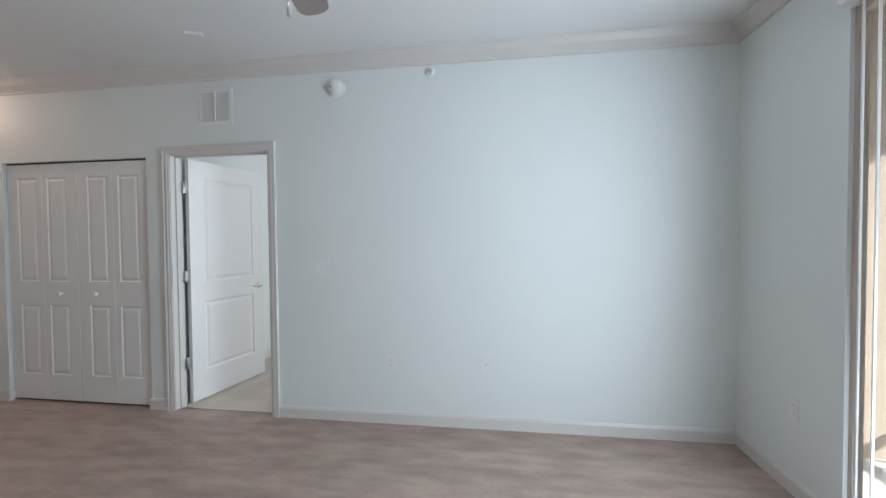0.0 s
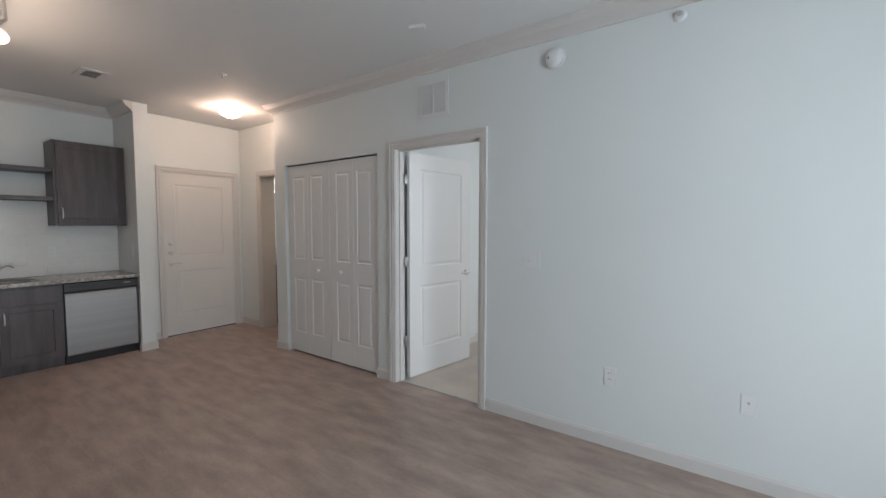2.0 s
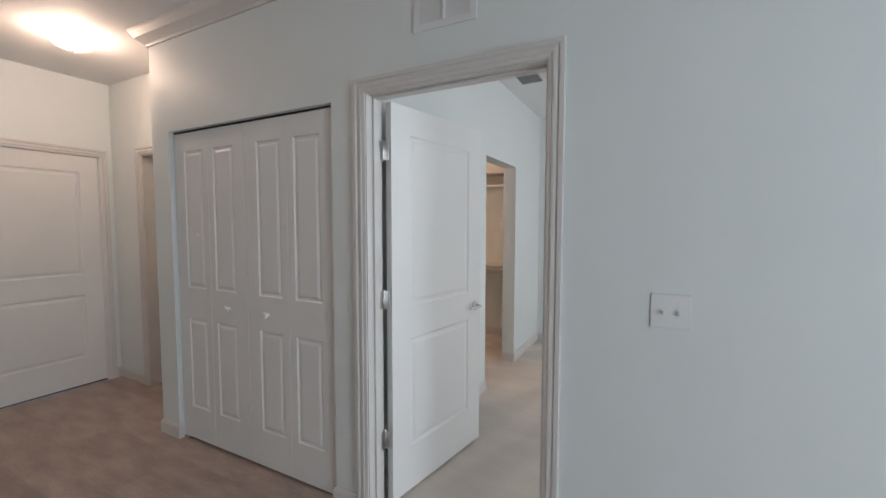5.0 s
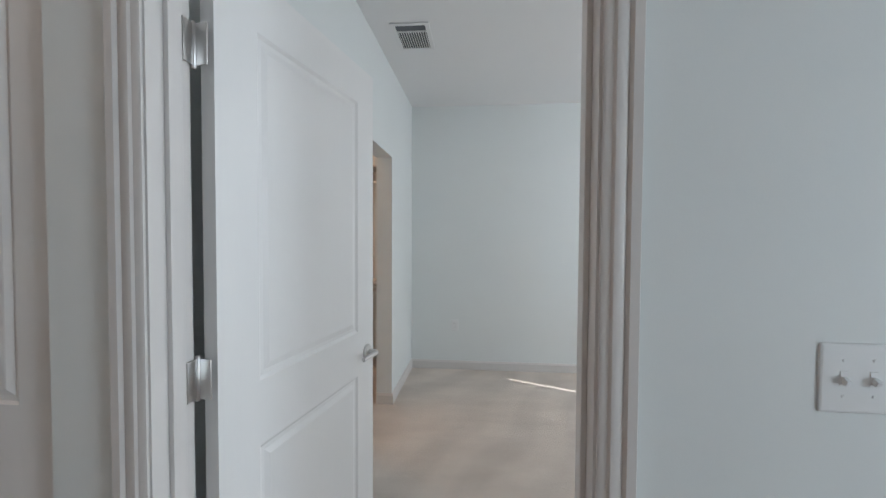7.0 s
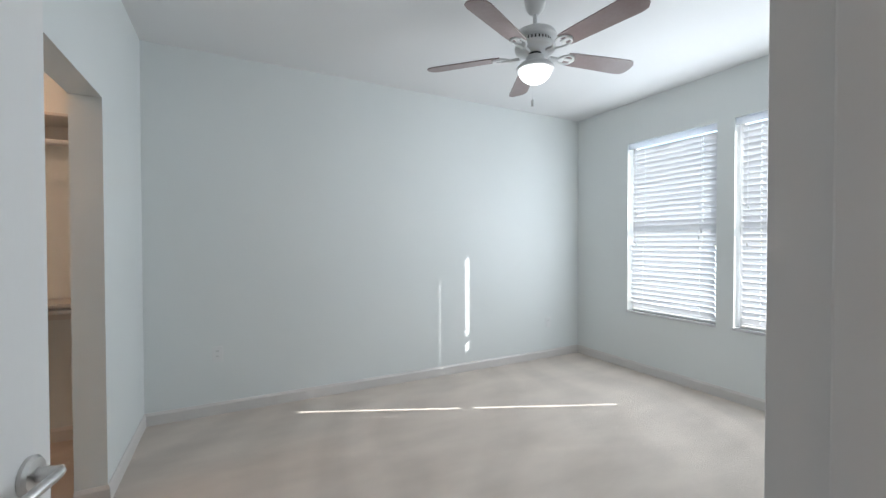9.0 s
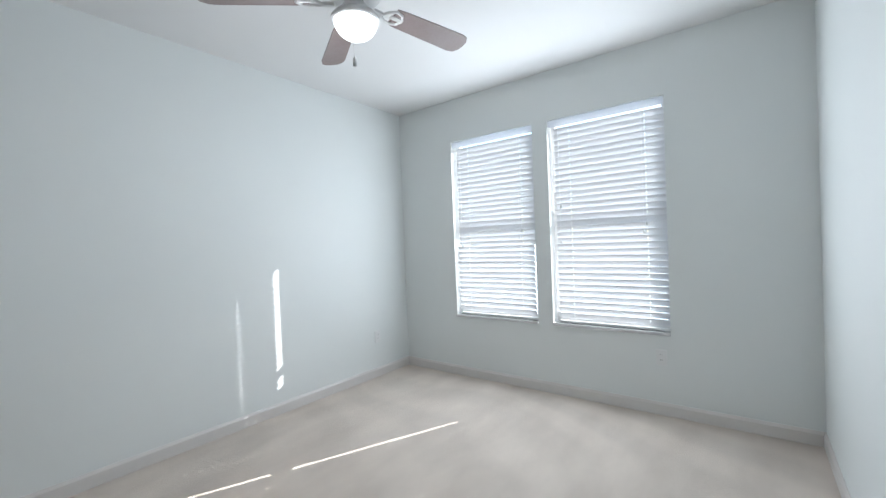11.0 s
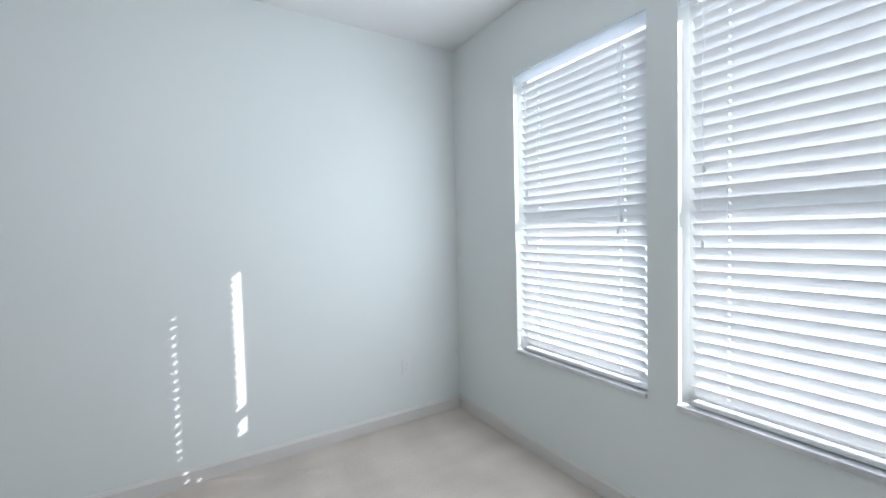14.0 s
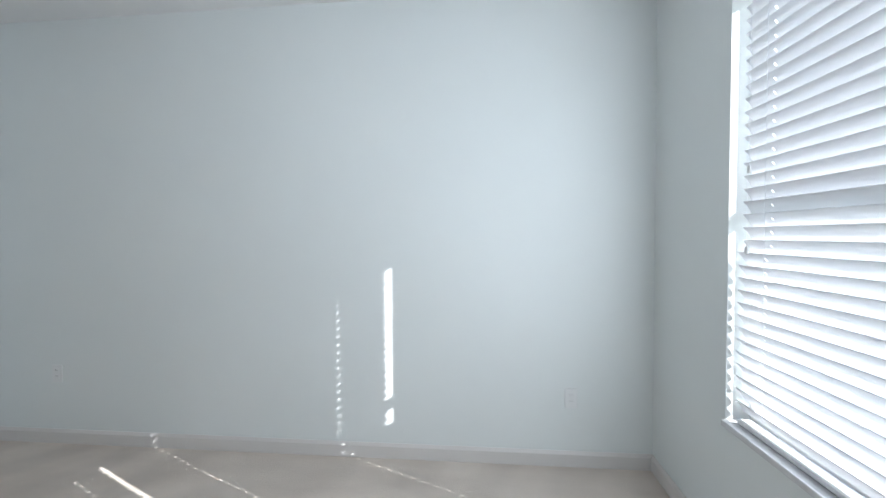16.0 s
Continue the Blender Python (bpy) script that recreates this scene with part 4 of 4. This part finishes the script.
def grille(name, m, w, h, slats, label, slot, border=0.028, band=0.0, thick=0.012):
    ob = thing(name, label, "air vent", m)
    part("frame", boxes((-w / 2, -0.008, -h / 2, w / 2, 0, -h / 2 + border), (-w / 2, -0.008, h / 2 - border, w / 2, 0, h / 2),
                        (-w / 2, -0.008, -h / 2 + border, -w / 2 + border, 0, h / 2 - border), (w / 2 - border, -0.008, -h / 2 + border, w / 2, 0, h / 2 - border), bevel=0.001), VENT, ob)
    part("backing", boxes((-w / 2 + border, -0.0015, -h / 2 + border, w / 2 - border, 0, h / 2 - border)), slot, ob)
    hh = h - 2 * border
    left = -w / 2 + border + band
    if band:
        part("divider", boxes((left - 0.012, -0.008, -hh / 2, left, -0.001, hh / 2)), VENT, ob)
    me = mesh_of("slat", turned(boxes((left, -0.0005, -thick / 2, w / 2 - border, 0.0005, thick / 2)), pose(0, 0, 0, 35, 0, 0)), VENT)
    for k in range(slats):
        s = new("slat", me)
        s.parent = ob
        s.location = (0, -0.0055, -hh / 2 + (k + 0.5) * hh / slats)
    return ob


rg = grille("return_grille", pose(0.485, -0.0005, 2.40), 0.29, 0.285, 22, "white return air grille over the bedroom door", VENT)
part("mullion", boxes((-0.006, -0.0125, -0.115, 0.006, -0.002, 0.115), bevel=0.001), VENT, rg)
# Grey and dark backings put the shade behind the vent louvres into colour.
GREYSLOT = material("vent_shadow", (0.13, 0.14, 0.15), 0.8)
grille("ceiling_vent", pose(0.25, 2.02, CB - 0.0005, 90, 0, 90), 0.37, 0.25, 12, "white louvred supply vent in the bedroom ceiling", GREYSLOT, 0.028, 0.085, 0.009)
grille("ceiling_vent", pose(-2.14, -1.46, CL - 0.0005, 90, 0, 90), 0.2, 0.29, 6, "small supply vent in the living room ceiling", DARK, 0.045, 0.0, 0.012)

sm = thing("smoke_detector", "round white smoke detector on the living room wall", "smoke detector", pose(1.473, 0, 2.483, 90, 0, 0))
part("base", lathe([(0, 0), (0.066, 0), (0.067, 0.004), (0.066, 0.012), (0.06, 0.014), (0, 0.014)], 36), PLASTIC, sm, rounded=True)
part("cover", lathe([(0.056, 0.013), (0.058, 0.018), (0.057, 0.026), (0.05, 0.037), (0.036, 0.045), (0.018, 0.048), (0, 0.049)], 36), PLASTIC, sm, rounded=True)
part("sounder_ring", lathe([(0.057, 0.0195), (0.0595, 0.021), (0.0595, 0.0235), (0.057, 0.025)], 36), VENT, sm, rounded=True)
part("test_button", lathe([(0, 0.0), (0.007, 0.0), (0.0065, 0.003), (0, 0.0035)], 16, m=pose(-0.03, 0.0, 0.044, 0, -28, 0)), DARK, sm, "small dark test button", rounded=True)


def sprinkler(m, label):
    ob = thing("sprinkler_head", label, "sprinkler", m)
    part("escutcheon", lathe([(0, 0), (0.034, 0), (0.033, 0.004), (0.022, 0.012), (0, 0.012)], 28), PLASTIC, ob, rounded=True)
    part("deflector", lathe([(0, 0.012), (0.007, 0.012), (0.006, 0.03), (0.015, 0.031), (0.015, 0.034), (0, 0.035)], 18), NICKEL, ob, rounded=True)


sprinkler(pose(2.177, 0, 2.555, 90, 0, 0), "small white sidewall sprinkler head under the crown")
sprinkler(pose(-1.205, -0.8, CL, 180, 0, 0), "small pendent sprinkler head in the ceiling")
dt = thing("ceiling_detector", "small white detector on the living room ceiling", "detector", pose(0.72, -0.5, CL, 180, 0, 20))
part("cover", boxes((-0.055, -0.02, 0, 0.055, 0.02, 0.022), bevel=0.006), PLASTIC, dt)

# ---- walk-in closet ----
for z, dr in ((0.925, -0.035), (2.065, -0.15)):
    c = thing("closet_shelf", "closet shelf with white hanging rod under it", "closet shelf", (-1.1, YN, z), group="closet shelves")
    part("board", boxes((-0.97, -0.32, 0, 0.95, -0.001, 0.018), bevel=0.002), TRIM, c)
    part("cleat", boxes((-0.97, -0.02, -0.12, 0.95, -0.001, -0.001)), TRIM, c)
    part("rod", tube([(-0.97, -0.28, dr), (0.95, -0.28, dr)], 0.016, 14), PLASTIC, c, "white hanging rod", rounded=True)
    for x in (-0.4, 0.2):
        b = part("bracket", boxes((x, -0.3, -0.03, x + 0.015, -0.021, -0.001), (x, -0.06, -0.2, x + 0.015, -0.021, -0.03)), TRIM, c)
        part("hook", tube([(x + 0.007, -0.28, -0.02), (x + 0.007, -0.262, dr), (x + 0.007, -0.28, dr - 0.018)], 0.004, 8), NICKEL, b)

# ---- floor planks ----
PW, PL = 0.18, 1.22
plank_mesh = {}


def plank(x0, y0, x1, y1):
    key = (round(x1 - x0, 3), round(y1 - y0, 3))
    if key not in plank_mesh:
        g = 0.00012
        w, d = key
        bm = bmesh.new()
        lo = [(g, g, -0.005), (w - g, g, -0.005), (w - g, d - g, -0.005), (g, d - g, -0.005)]
        e = g + 0.0002
        hi = [(e, e, 0.0), (w - e, e, 0.0), (w - e, d - e, 0.0), (e, d - e, 0.0)]
        prism(bm, lo, hi)
        plank_mesh[key] = mesh_of("plank", bm, PLANK)
    o = new("plank", plank_mesh[key])
    o.parent = floor_living
    o.location = (x0, y0, 0)


rows = int((0.045 - YS) / PW) + 1
for r in range(rows):
    y1 = 0.045 - r * PW
    y0 = max(y1 - PW, YS)
    x = XK - random.choice((0.0, 0.3, 0.61, 0.92, 1.1))
    while x < XE:
        a, b = max(x, XK), min(x + PL, XE)
        if b - a > 0.02:
            plank(a, y0, b, y1)
        x += PL
for r in range(14):
    y0 = 0.045 + r * PW
    for a, b in ((XH, -2.4), (-2.4, -1.62)) if r % 2 else ((XH, -2.9), (-2.9, -1.62)):
        plank(a, y0, b, y0 + PW)

# ---- backsplash tiles ----
bs = thing("backsplash", "glossy white subway tile backsplash over the worktop", "backsplash", (XK + 0.001, 0, 0), kind="structure")
part("grout", boxes((0, -3.42, CT + 0.001, 0.0072, -0.957, 1.63)), GROUT, bs)
tw_, th_ = 0.305, 0.102
tile_mesh = {}
for r in range(8):
    z0 = CT + 0.003 + r * (th_ + 0.003)
    z1 = min(z0 + th_, 1.628)
    y = -3.42 - (0.153 if r % 2 else 0)
    while y < -0.96:
        a, b = max(y, -3.419), min(y + tw_, -0.958)
        if b - a > 0.012 and z1 - z0 > 0.012 and not (a > -1.6 and z0 > 1.37):
            key = (round(b - a, 3), round(z1 - z0, 3))
            if key not in tile_mesh:
                w, h = key
                bm = prism(bmesh.new(), [(0.004, 0, 0), (0.004, w, 0), (0.004, w, h), (0.004, 0, h)],
                           [(0.009, 0.002, 0.002), (0.009, w - 0.002, 0.002), (0.009, w - 0.002, h - 0.002), (0.009, 0.002, h - 0.002)])
                tile_mesh[key] = mesh_of("tile", bm, TILE)
            o = new("tile", tile_mesh[key])
            o.parent = bs
            o.location = (0, a, z0)
        y += tw_ + 0.003


# ---- bathroom seen from the hall ----
MIRROR = material("mirror_silver", (0.86, 0.87, 0.87), 0.02, metal=1.0, vary=0.0, bump=0.0)
vn = thing("bathroom_vanity", "dark-stained bathroom vanity with white top", "vanity", (XH + 0.002, 1.2, 0))
part("body", boxes((0, -0.57, 0.1, 0.51, 0.6, 0.84), (0, -0.57, 0.0, 0.44, 0.6, 0.1)), STAIN, vn)
for y in (-0.55, 0.03):
    d = part("door", turned(panel_slab(0.54, 0.68, 0.02, [(0.055, 0.055, 0.485, 0.625)], ring=((0.0, 0.0), (0.004, 0.007), (0.02, 0.007))), pose(0.52, y, 0.125, 0, 0, 90)), STAIN, vn)
    part("handle", tube([(0.53, y + 0.27, 0.70), (0.552, y + 0.27, 0.71), (0.552, y + 0.27, 0.79), (0.53, y + 0.27, 0.80)], 0.006, 10), NICKEL, d, "satin nickel bar handle", rounded=True)
part("top", boxes((0, -0.585, 0.84, 0.54, 0.62, 0.875), bevel=0.004), SILL, vn)
part("backsplash", boxes((0, -0.585, 0.875, 0.02, 0.62, 0.97), bevel=0.003), SILL, vn)
mr = thing("bathroom_mirror", "plain frameless mirror over the vanity", "mirror", (XH + 0.001, 1.2, 1.45))
part("glass", boxes((0, -0.58, -0.42, 0.006, 0.58, 0.42), bevel=0.001), MIRROR, mr)
bf = thing("vanity_faucet", "dark bronze vanity faucet on the white top", "faucet", (XH + 0.13, 1.0, 0.875))
part("base", lathe([(0, 0), (0.026, 0), (0.024, 0.01), (0.015, 0.02), (0.014, 0.15), (0, 0.155)], 20), BLACK, bf, rounded=True)
part("spout", tube([(0, 0, 0.13), (0.04, 0, 0.165), (0.09, 0, 0.16), (0.11, 0, 0.13)], 0.011, 12), BLACK, bf, rounded=True)
vl = thing("vanity_light", "lit frosted glass vanity wall light", "wall light", (XH + 0.001, 1.0, 2.04))
part("back_plate", boxes((0, -0.3, -0.04, 0.02, 0.3, 0.04), bevel=0.004), NICKEL, vl)
for y in (-0.21, 0.0, 0.21):
    part("shade", lathe([(0.02, 0.07), (0.04, 0.05), (0.048, 0.0), (0.05, -0.07), (0, -0.07)], 20, m=pose(0.09, y, 0)), TRACKGLOW, vl, "glowing frosted glass shade", rounded=True).visible_shadow = False
    part("arm", tube([(0.01, y, 0), (0.06, y, 0.06), (0.09, y, 0.075)], 0.007, 8), NICKEL, vl)
